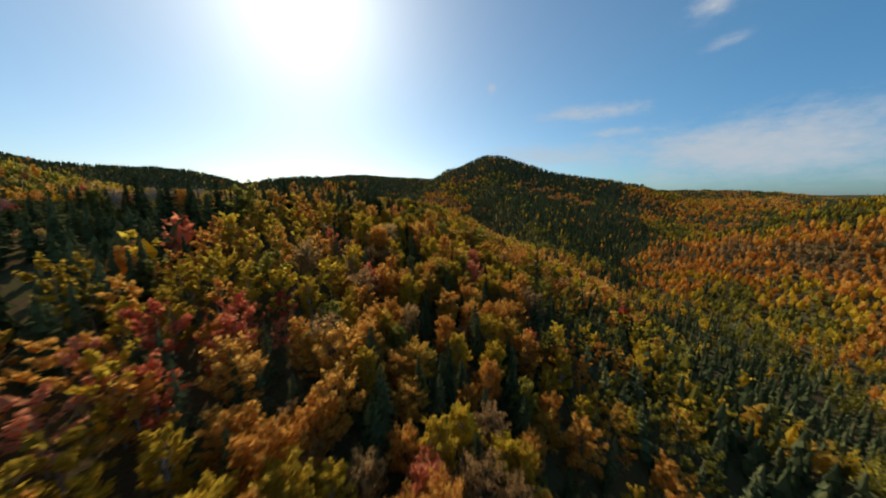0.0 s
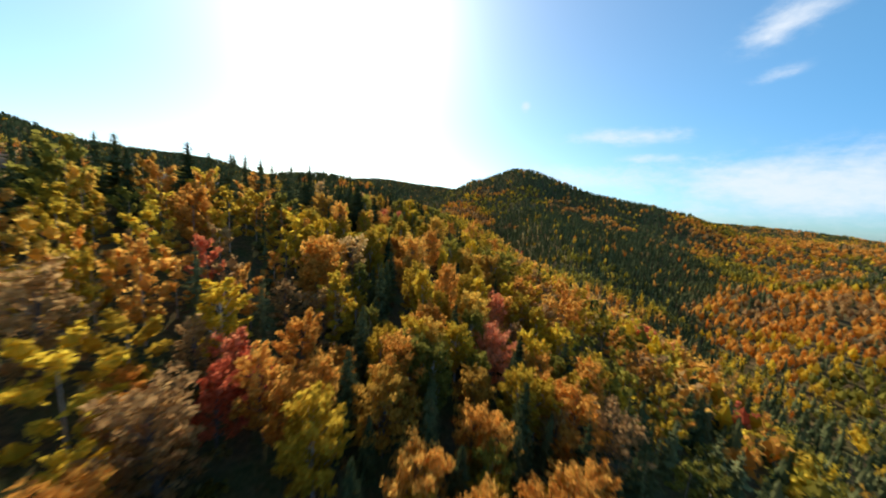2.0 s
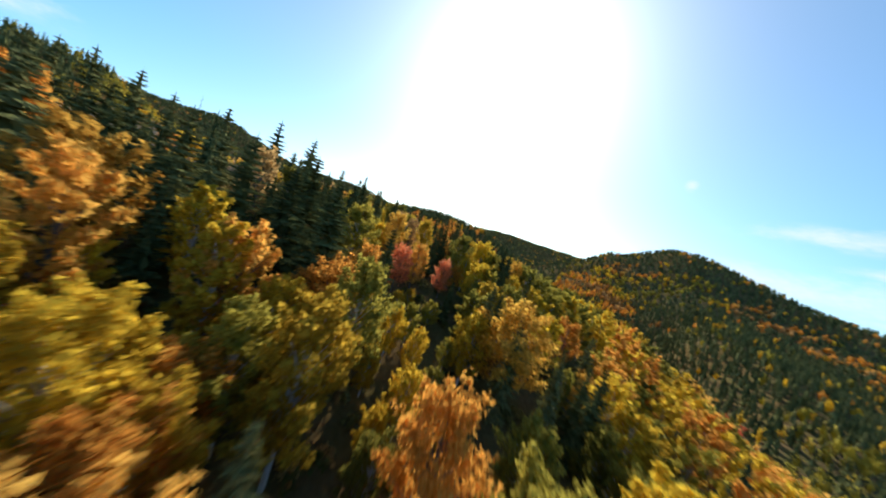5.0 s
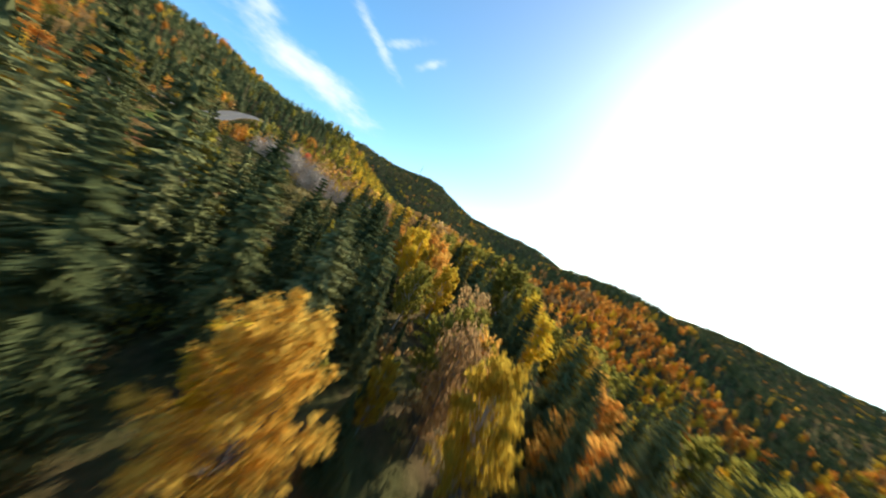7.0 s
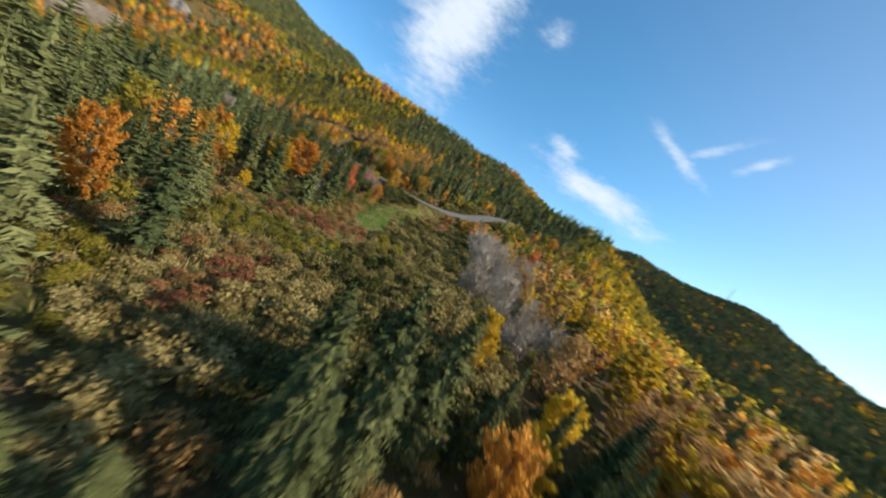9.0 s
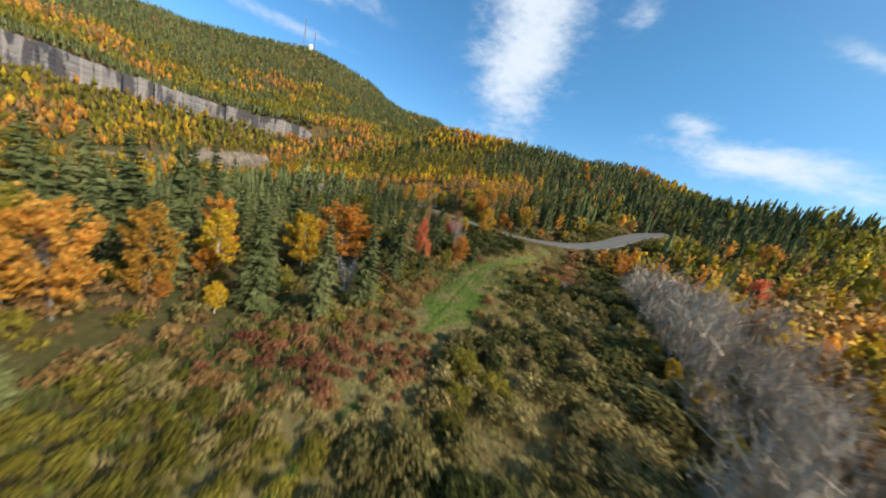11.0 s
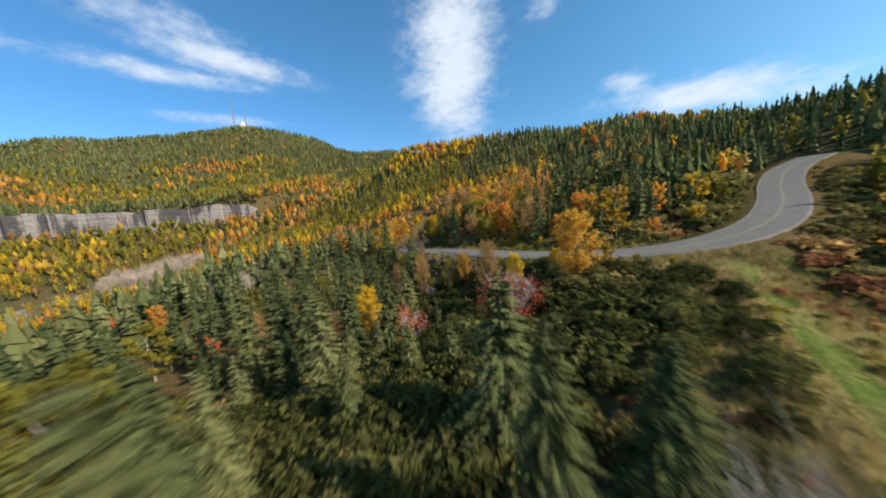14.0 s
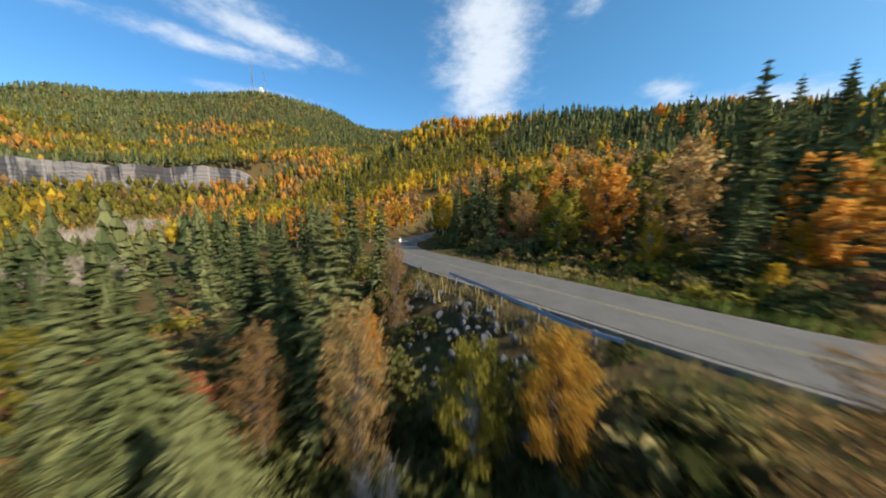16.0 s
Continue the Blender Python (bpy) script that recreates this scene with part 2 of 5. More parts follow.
def along(points, step=1.0):
    """A smooth line through the given points, at even steps."""
    p = np.array(points, float)
    p = np.vstack([2 * p[0] - p[1], p, 2 * p[-1] - p[-2]])
    out = []
    for i in range(1, len(p) - 2):
        n = max(2, int(np.linalg.norm(p[i + 1] - p[i]) / step))
        t = (np.arange(n) / n)[:, None]
        a, b, c, d = p[i - 1], p[i], p[i + 1], p[i + 2]
        out.append(0.5 * (2 * b + (c - a) * t + (2 * a - 5 * b + 4 * c - d) * t**2 + (3 * b - a - 3 * c + d) * t**3))
    return np.vstack(out + [p[-2:-1]])


def nearest(line, x, y, reach=60.0):
    """Distance to a line in the plan, and the line's height there, for arrays of places."""
    x, y = np.asarray(x, float), np.asarray(y, float)
    dist, high = np.full(x.shape, 1e6), np.zeros(x.shape)
    near = ((x > line[:, 0].min() - reach) & (x < line[:, 0].max() + reach)
            & (y > line[:, 1].min() - reach) & (y < line[:, 1].max() + reach))
    if near.any():
        px, py = x[near], y[near]
        best, bz = np.full(px.shape, 1e12), np.zeros(px.shape)
        for q in line:
            d = (px - q[0]) ** 2 + (py - q[1]) ** 2
            closer = d < best
            best[closer], bz[closer] = d[closer], q[2]
        dist[near], high[near] = np.sqrt(best), bz
    return dist, high


ROAD_LINE = along(ROAD, 1.0)
CLIFF = ((-185, -222), (40, -292))


def cliff_side(x, y):
    """Along the cliff from 0 to 1, and metres in front of it (to the north)."""
    (ax, ay), (bx, by) = CLIFF
    lx, ly = bx - ax, by - ay
    n = math.hypot(lx, ly)
    return ((x - ax) * lx + (y - ay) * ly) / n**2, ((x - ax) * -ly + (y - ay) * lx) / n


def wild(x, y):
    """The land without its road."""
    x, y = np.asarray(x, float), np.asarray(y, float)
    u, s = (x - 160) * 0.9 - (y - 175) * 0.43, (x - 160) * 0.43 + (y - 175) * 0.9
    floor = -84 + 44 * smooth(-230, -520, s)
    # west side: hillside up to the shelf with the road, then the upper hill and its ridge
    slope = np.interp(u, [-250, -215, -180, -130, -90, -50, -14, 30], [1, 0.98, 0.955, 0.72, 0.51, 0.24, 0.04, 0])
    ridge_x = np.interp(y, [-260, -200, -124, -98, -81, 5, 65, 179, 230], [-300, -305, -312, -338, -350, -362, -354, -333, -320])
    ridge_z = np.interp(y, [-300, -250, -200, -143, -124, -98, -81, -30, 5, 30, 48, 65, 100, 125, 148, 170, 182, 205, 250], [0, 16, 48, 66, 68, 71, 72, 67, 58, 50, 45, 42, 42, 46, 45, 43, 43, 26, 0])
    climb = np.clip((x + 190) / (ridge_x + 190), 0, 1)
    upper = ridge_z * climb**1.35 * smooth(-900, -480, x)
    upper = upper + 20 * bell(x, y, -445, 40, 60, 60)
    west = floor + (-6 - floor) * slope + upper + 162 * bell(x, y, -412, -425, 190, 190) * smooth(-60, -230, y)
    # east side: the long orange hill
    east = floor + 62 * smooth(110, 470, u)
    h = np.where(u < 30, west, np.maximum(east, floor))
    # the orange spur that runs down into the valley
    crest = y - (318 - 0.12 * (x - 165))
    spur = -87 + 0.30 * np.clip(x - 165, 0, 260) * np.exp(-(crest / np.where(crest < 0, 200, 78)) ** 2)
    h = np.where(x > 165, np.maximum(h, spur), h)
    # to the north the hillside breaks off into a ravine and the wide valley
    brink = y - np.interp(x, [-420, -330, -250, -150, -90, -40, 0, 60], [230, 205, 215, 228, 212, 192, 200, 230])
    sunk = smooth(0, 85, brink) * smooth(-900, -560, -np.abs(x + 100)) * smooth(120, 30, x)
    ravine = np.interp(x, [-500, -300, -160, -60, 60, 160], [-20, -26, -34, -46, -66, -84])
    h = h * (1 - sunk) + np.minimum(ravine, h) * sunk
    far = smooth(560, 900, np.hypot(x + 60, y - 100))
    h = h * (1 - far) - 30 * far
    # knoll to the north with its long southern flank, far ridges and peaks
    flank = np.interp(x, [-520, -380, -260, -170, -100, -40, 20], [14, 22, 28, 17, -10, -40, -95])
    h = np.maximum(h, flank - 0.21 * np.clip(520 - y, 0, 400) - 0.3 * np.clip(y - 560, 0, 600))
    h = np.maximum(h, -86 + 0.285 * np.clip(y - 352, 0, 480) - (np.hypot(x - 150, 110) - 110) * np.where(x > 150, 0.135, 0.26) - 0.4 * np.clip(y - 900, 0, 900))
    h = h + 101 * bell(x, y, 140, 1090, 190, 250, 0, 1.3) + 22 * bell(x, y, 460, 1010, 300, 230, -6)
    h = h + 104 * bell(x, y, -830, 890, 300, 210, 40)
    h = h + 124 * bell(x, y, -1110, 430, 270, 400, 10) + 55 * bell(x, y, -1130, 240, 180, 150) + 142 * bell(x, y, -450, 1650, 900, 330, -4)
    h = h + 46 * bell(x, y, 1300, 1500, 700, 400, -20) + 22 * bell(x, y, 2300, 600, 1300, 900)
    # the southern mountain above the cliff, and the wooded apron below it
    k, d = cliff_side(x, y)
    rise = 196 * smooth(20, -440, d) * (0.70 + 0.26 * bell(x, y, -235, -650, 150, 420) + 0.12 * bell(x, y, 110, -580, 90, 250))
    w = smooth(-0.12, 0.03, k)
    wall = (20 + 9 * smooth(0.6, 1.0, k) - 7 * smooth(0.15, 0.5, k)) * (w * smooth(-8, -22, d) + (1 - w) * smooth(60, -60, d))
    apron = np.maximum(floor, 1 - 0.27 * np.clip(d, 0, 400) + (9 + 7 * smooth(0.15, 0.5, k)) * np.exp(-np.clip(d, 0, 400) / 45))
    m = smooth(-1.45, -0.2, k) * smooth(2.6, 1.4, k)
    h = np.maximum(h * (1 - 0.5 * m * smooth(60, -60, d)), (apron + wall + rise) * m + h * (1 - m))
    h = h - 11 * smooth(165, 225, y) * smooth(5, 50, x) * smooth(140, 90, x)
    # a dell below the road, a bank above it
    h = h - 4.5 * smooth(101, 84, y) * smooth(-173, -163, x) * smooth(-40, -110, x) * smooth(-40, 40, y)
    h = h + 2.4 * smooth(-142, -155, x) * smooth(-178, -168, x) * smooth(90, 104, y) * smooth(126, 114, y)
    h = h + 5 * smooth(-180, -195, x) * smooth(10, 50, y) * smooth(113, 99, y)
    # two hollows with mountain ashes
    h = h - 3.6 * bell(x, y, -148, 83.5, 6, 6) - 2.9 * bell(x, y, -154.3, 99, 5.5, 5.5)
    rough = smooth(60, 420, np.hypot(x + 90, y - 90))
    return h + ripple(x, y) * (0.3 + 0.9 * rough) + 5 * rough * (np.sin(x * 0.012 + 2 * np.sin(y * 0.009)) + np.sin(y * 0.014 + x * 0.006))


def land(x, y):
    """The height of the ground."""
    h = wild(x, y)
    d, z = nearest(ROAD_LINE, x, y)
    k = smooth(4.2, 13.0, d)
    return (z - 0.12) * (1 - k) + h * k


def footing(x, y):
    """Where a tree stands: the ground, or the shelf on top of the cliff."""
    k, d = cliff_side(x, y)
    shelf = (k > 0.03) & (k < 1.3) & (d < 0) & (d > -40)
    return land(x, y) + np.where(shelf, (20 + 9 * smooth(0.6, 1.0, k) - 7 * smooth(0.15, 0.5, k)) * (1 - smooth(-8, -22, d)), 0.0)


def part(name, bm, mat, parent=None, label=""):
    """One mesh object from a bmesh, under a thing or a part."""
    mesh = bpy.data.meshes.new(name)
    bm.to_mesh(mesh)
    bm.free()
    mesh.materials.append(mat)
    ob = new(name, mesh)
    ob.parent = parent
    return tagged(ob, label)


def mesh_of(name, verts, faces, mats, tint=None, slots=None, smooth_faces=False):
    """A mesh from arrays of places and of corners (all triangles or all quads)."""
    verts, faces = np.asarray(verts, np.float32), np.asarray(faces, np.int32)
    mesh = bpy.data.meshes.new(name)
    mesh.vertices.add(len(verts))
    mesh.vertices.foreach_set("co", verts.ravel())
    mesh.loops.add(faces.size)
    mesh.loops.foreach_set("vertex_index", faces.ravel())
    mesh.polygons.add(len(faces))
    mesh.polygons.foreach_set("loop_start", np.arange(0, faces.size, faces.shape[1], dtype=np.int32))
    for mat in mats:
        mesh.materials.append(mat)
    if slots is not None:
        mesh.polygons.foreach_set("material_index", np.asarray(slots, np.int32))
    mesh.polygons.foreach_set("use_smooth", np.full(len(faces), smooth_faces))
    mesh.update(calc_edges=True)
    if tint is not None:
        mesh.attributes.new("tint", "FLOAT", "FACE").data.foreach_set("value", np.asarray(tint, np.float32))
    return mesh


# One sheet from under the camera to the horizon, finest in the middle.
MIDDLE = (-70.0, 90.0)
steps = np.linspace(-1, 1, 281)
reach = np.sinh(steps * 5.2) / math.sinh(5.2) * 4300
gx, gy = np.meshgrid(MIDDLE[0] + reach, MIDDLE[1] + reach, indexing="ij")
gz = land(gx, gy)
n_side = len(reach)
idx = np.arange(n_side * n_side).reshape(n_side, n_side)
quads = np.stack([idx[:-1, :-1], idx[1:, :-1], idx[1:, 1:], idx[:-1, 1:]], -1).reshape(-1, 4)
ground = new("ground", mesh_of("ground", np.stack([gx, gy, gz], -1).reshape(-1, 3), quads, [ground_mat], smooth_faces=True))
tagged(ground, "hilly forest floor of leaf litter, moss and heath", "ground", kind="structure")


# ---- trees ----


def tris(points):
    """Loose triangles from an array (n, 3, 3)."""
    points = np.asarray(points, np.float32)
    return points.reshape(-1, 3), np.arange(points.shape[0] * 3, dtype=np.int32).reshape(-1, 3)


def leaves(rng, centres, normals, size):
    """A small uneven triangle at each place, turned at random but leaning the given way."""
    n = len(centres)
    lean = normals * 0.8 + rng.normal(size=(n, 3))
    lean /= np.linalg.norm(lean, axis=1, keepdims=True) + 1e-9
    side = np.cross(lean, rng.normal(size=(n, 3)))
    side /= np.linalg.norm(side, axis=1, keepdims=True) + 1e-9
    other = np.cross(lean, side)
    s = size * rng.uniform(0.6, 1.35, (n, 1))
    return np.stack([centres + side * s * 0.75, centres - side * s * 0.45 + other * s * 0.55,
                     centres - side * s * rng.uniform(0.2, 0.5, (n, 1)) - other * s * 0.6], 1)


def tube(a, b, ra, rb, sides=5):
    """A tapered limb between two places, as triangles."""
    a, b = np.asarray(a, float), np.asarray(b, float)
    way = (b - a) / (np.linalg.norm(b - a) + 1e-9)
    p = np.cross(way, (0.3, 0.9, 0.1) if abs(way[2]) > 0.7 else (0, 0, 1))
    p /= np.linalg.norm(p)
    q = np.cross(way, p)
    ang = np.arange(sides) * 2 * math.pi / sides
    ring = np.cos(ang)[:, None] * p + np.sin(ang)[:, None] * q
    lo, hi = a + ring * ra, b + ring * rb
    nxt = np.roll(np.arange(sides), -1)
    return np.concatenate([np.stack([lo, lo[nxt], hi[nxt]], 1), np.stack([lo, hi[nxt], hi], 1)])


OCTA = np.array([(1, 0, 0), (0, 1, 0), (-1, 0, 0), (0, -1, 0), (0, 0, 1), (0, 0, -1)], float)
OCTA_FACES = np.array([(0, 1, 4), (1, 2, 4), (2, 3, 4), (3, 0, 4), (1, 0, 5), (2, 1, 5), (3, 2, 5), (0, 3, 5)])


def lump(rng, centre, radii):
    """The dense inside of a leaf tuft."""
    return ((OCTA * rng.uniform(0.7, 1.2, (6, 1))) * radii + centre)[OCTA_FACES]


def skirts(seed, high, wide, tiers, sides):
    """A spruce far off: ragged skirts of boughs one above the other."""
    rng = np.random.default_rng(seed)
    out = []
    for k in range(tiers):
        f = k / tiers
        low, up = high * (0.05 + 0.93 * f), high * min(1.0, 0.05 + 0.93 * (k + 1.45) / tiers)
        r = wide / 2 * (1 - f) ** 0.8 * rng.uniform(0.85, 1.1)
        ang = np.arange(sides) * 2 * math.pi / sides + rng.uniform(0, 6)
        ring = np.stack([np.cos(ang) * r * rng.uniform(0.65, 1.2, sides), np.sin(ang) * r * rng.uniform(0.65, 1.2, sides), low + rng.uniform(-0.5, 0.5, sides) * high / tiers], 1)
        tip = np.array([0, 0, up])
        for i in range(sides):
            out.append([ring[i], ring[(i + 1) % sides] * np.array([0.85, 0.85, 1]), tip])
    return np.array(out)


def broadleaf(seed, high, wide, clusters, each, size, bare=0.3, core=False):
    """A broad-leaved tree: trunk and limbs, and a crown of leaf tufts on the limbs. Returns wood and crown triangles."""
    rng = np.random.default_rng(seed)
    bend = rng.normal(size=2) * wide * 0.05
    wood, crown = [], []
    top = np.array([bend[0], bend[1], high * 0.86])
    mid = np.array([bend[0] * 0.3, bend[1] * 0.3, high * bare])
    thick = high * 0.013
    wood.append(tube((0, 0, -0.6), mid, thick * 1.3, thick))
    wood.append(tube(mid, top, thick, thick * 0.2))
    for k in range(clusters):
        f = (k + 0.5) / clusters
        z = high * (bare + (0.90 - bare) * f**0.9)
        room = wide / 2 * math.sin(math.pi * min(1, 0.20 + 0.74 * f)) ** 0.7
        ang = k * 2.4 + rng.uniform(-0.6, 0.6)
        out = room * rng.uniform(0.25, 0.85)
        c = np.array([math.cos(ang) * out + bend[0] * f, math.sin(ang) * out + bend[1] * f, z])
        start = mid + (top - mid) * max(0, f * 0.8 - 0.1)
        wood.append(tube(start, c, thick * 0.35, thick * 0.08, 3))
        n = max(2, int(each * rng.uniform(0.6, 1.4)))
        axis = np.array([math.cos(ang) * 0.8, math.sin(ang) * 0.8, 0.35 + 0.9 * f]) + rng.normal(size=3) * 0.25
        axis /= np.linalg.norm(axis)
        long, fat = wide * rng.uniform(0.16, 0.30), wide * rng.uniform(0.075, 0.125)
        d = rng.normal(size=(n, 3))
        d /= np.linalg.norm(d, axis=1, keepdims=True)
        g = rng.uniform(-0.6, 1.0, (n, 1))
        spot = c + axis * g * long * 0.8 + d * fat * rng.uniform(0.3, 1.0, (n, 1)) * (1.15 - 0.55 * np.clip(g, 0, 1))
        crown.append(leaves(rng, spot, d * 0.7 + axis * 0.4, size))
        if core:
            crown.append(lump(rng, c, np.array([1, 1, 1.2]) * fat * 0.95))
    return np.concatenate(wood), np.concatenate(crown)


def conifer(seed, high, wide, tiers, arms, sprays):
    """A spruce: a straight trunk and whorls of drooping boughs, each a fan of needle sprays."""
    rng = np.random.default_rng(seed)
    wood = [tube((0, 0, -0.6), (0, 0, high * 0.98), high * 0.016, 0.02, 5)]
    crown = []
    for k in range(tiers):
        f = ((k + rng.uniform(0.1, 0.9)) / tiers) ** 0.85
        z = high * (0.05 + 0.93 * f)
        reach_out = wide / 2 * (1 - f) ** 0.75 * rng.uniform(0.75, 1.15) + 0.05 * wide * 0.5
        for j in range(max(3, int(arms * (1 - 0.45 * f)))):
            ang = rng.uniform(0, 2 * math.pi)
            out = np.array([math.cos(ang), math.sin(ang), 0])
            side = np.array([-out[1], out[0], 0])
            long = reach_out * rng.uniform(0.55, 1.1)
            drop = long * rng.uniform(0.15, 0.5) * (1 - 0.9 * f)
            base = np.array([0, 0, z])
            tip = base + out * long + np.array([0, 0, -drop + 0.14 * long])
            if sprays <= 1:
                wdt = long * 0.30 + 0.02 * wide
                mid = base + (tip - base) * 0.6 + np.array([0, 0, 0.05 * long])
                crown.append(np.stack([base, mid + side * wdt, tip])[None])
                crown.append(np.stack([base, tip, mid - side * wdt - np.array([0, 0, 0.1 * long])])[None])
                continue
            for i in range(sprays):
                g = (i + rng.uniform(0.2, 1)) / sprays
                p = base + (tip - base) * g + np.array([0, 0, 0.10 * long * math.sin(math.pi * g)])
                w_here = (long * 0.62 / sprays**0.5 + 0.16) * (1.2 - g)
                for sgn in (-1, 1):
                    end = p + side * sgn * w_here * rng.uniform(0.6, 1.2) + out * w_here * 0.8 - np.array([0, 0, w_here * rng.uniform(0.0, 0.5)])
                    low = p + out * 0.28 * w_here - np.array([0, 0, w_here * rng.uniform(0.25, 0.55)])
                    crown.append(np.stack([p, end, low])[None])
    if sprays > 1:
        crown.append(skirts(seed + 1, high * 0.99, wide * 0.34, 13, 5))
    crown.append(np.stack([np.array([0.09, 0, high * 0.9]), np.array([-0.09, 0.05, high * 0.9]), np.array([0, 0, high * 1.02])])[None])
    return np.concatenate(wood), np.concatenate(crown)


def snag(seed, high, wide, arms):
    """A leafless shrub or small tree of many thin upright twigs."""
    rng = np.random.default_rng(seed)
    wood = []
    for k in range(arms):
        ang, out = rng.uniform(0, 2 * math.pi), wide / 2 * rng.uniform(0.3, 1)
        knee = np.array([math.cos(ang) * out * 0.45, math.sin(ang) * out * 0.45, high * rng.uniform(0.25, 0.45)])
        tip = np.array([math.cos(ang) * out, math.sin(ang) * out, high * rng.uniform(0.65, 1.0)])
        wood += [tube((0, 0, -0.3), knee, 0.10, 0.075, 4), tube(knee, tip, 0.075, 0.015, 4)]
        for _ in range(9):
            s = knee + (tip - knee) * rng.uniform(0.1, 0.8)
            e = s + np.array([*rng.normal(size=2) * wide * 0.13, high * rng.uniform(0.1, 0.28)])
            wood.append(tube(s, e, 0.036, 0.009, 3))
    return np.concatenate(wood)


LABEL = {
    "gold": ("golden yellow birch tree with loose autumn crown", "birch_tree"), "olive": ("olive green birch tree turning yellow in autumn", "birch_tree"),
    "orange": ("orange autumn maple tree with a full crown", "maple_tree"), "yellow": ("amber-yellow birch tree in full autumn leaf", "birch_tree"), "russet": ("pale russet maple tree losing its leaves", "maple_tree"),
    "red": ("bright red autumn maple tree on the hillside", "maple_tree"), "spruce": ("dark green spruce tree with drooping boughs", "spruce_tree"),
}
prototypes = {}


def prototype(kind, variant):
    """The meshes of a tree of unit size: 10 m high."""
    if (kind, variant) not in prototypes:
        seed = 100 * sorted(LEAF).index(kind) + variant
        if kind == "spruce":
            wood, crown = conifer(seed, 10, 5.5 - 0.45 * (variant % 3), *((34, 15, 12) if variant > 5 else (31, 13, 8) if variant > 3 else (25, 10, 5)))
        else:
            narrow = kind in ("gold", "olive")
            each = {"russet": 0.6}.get(kind, 1.0) * (100 if variant > 3 else 76)
            tufts, leaf = (84, 0.125) if variant > 5 else (60, 0.21) if variant > 3 else (36, 0.29)
            each *= 1.3 if variant > 5 else 1.0
            wood, crown = broadleaf(seed, 10, (4.3 if narrow else 5.4) + 0.5 * (variant % 3), tufts, each, leaf, 0.13 + 0.05 * (variant % 3))
        prototypes[kind, variant] = (mesh_of("trunk", *tris(wood), [bark_pale if kind in ("gold", "olive") else bark_grey]),
                                     mesh_of("crown", *tris(crown), [thing_leaf[kind]]))
    return prototypes[kind, variant]


first_of = {}


def plant(kind, variant, x, y, high, wide=1.0, turn=0.0):
    """A tree that is a thing of its own, on the ground at a place of the plan."""
    m = Matrix.LocRotScale((x, y, float(land(x, y))), Euler((0, 0, turn)), (high / 10 * wide, high / 10 * wide, high / 10))
    if (kind, variant) not in first_of:
        text, name = LABEL[kind]
        root = new(name)
        root.empty_display_size = 0.5
        for piece, mesh in zip(("trunk", "crown"), prototype(kind, variant)):
            new(piece, mesh).parent = root
        tagged(root, text, "tree", "autumn trees" if kind != "spruce" else "spruces")
        root.matrix_basis = m
        first_of[kind, variant] = root
    else:
        src = first_of[kind, variant]
        keep = src.matrix_basis.copy()
        src.matrix_basis = Matrix()
        copy_thing(src, m)
        src.matrix_basis = keep


# Where things grow, in the plan.
MEADOW = along([(-72, 164, 0), (-82, 162, 0), (-98, 157, 0), (-122, 146, 0), (-146, 135, 0), (-166, 125, 0)], 1.5)
MEADOW_HALF = 13.0
TRACK = along([(-92, 160, 0), (-104, 151.5, 0), (-118.6, 142.3, 0), (-125.5, 137.8, 0), (-132.5, 132.5, 0), (-141.5, 127.8, 0), (-153.5, 123.8, 0), (-167, 120.7, 0), (-180, 116.5, 0)], 1.0)
DIRT_ROAD = along([(20, -166, 0), (-24, -163, 0), (-38, -161.5, 0), (-60, -157, 0), (-82, -150, 0), (-100, -141, 0)], 2.0)
FLIGHT = along([(0, 10, 0), (2, 60, 0), (2, 108, 0), (-17, 158, 0), (-40, 182, 0), (-66, 188, 0), (-86, 180, 0), (-98, 160, 0),
                (-120, 128, 0), (-140, 102, 0), (-156, 84, 0), (-176, 55, 0)], 3.0)


def wave(x, y, scale, seed):
    """A smooth field of about 0 to 1."""
    a = seed * 1.7
    return 0.5 + 0.25 * (np.sin(x / scale + a + 1.5 * np.sin(y / scale * 0.7 + a)) + np.sin(y / scale * 1.1 + 2 * a + 1.5 * np.sin(x / scale * 0.8 - a)))


def valley(x, y):
    """Metres from the valley's line (west is less than 0), and along it."""
    return (x - 160) * 0.9 - (y - 175) * 0.43, (x - 160) * 0.43 + (y - 175) * 0.9


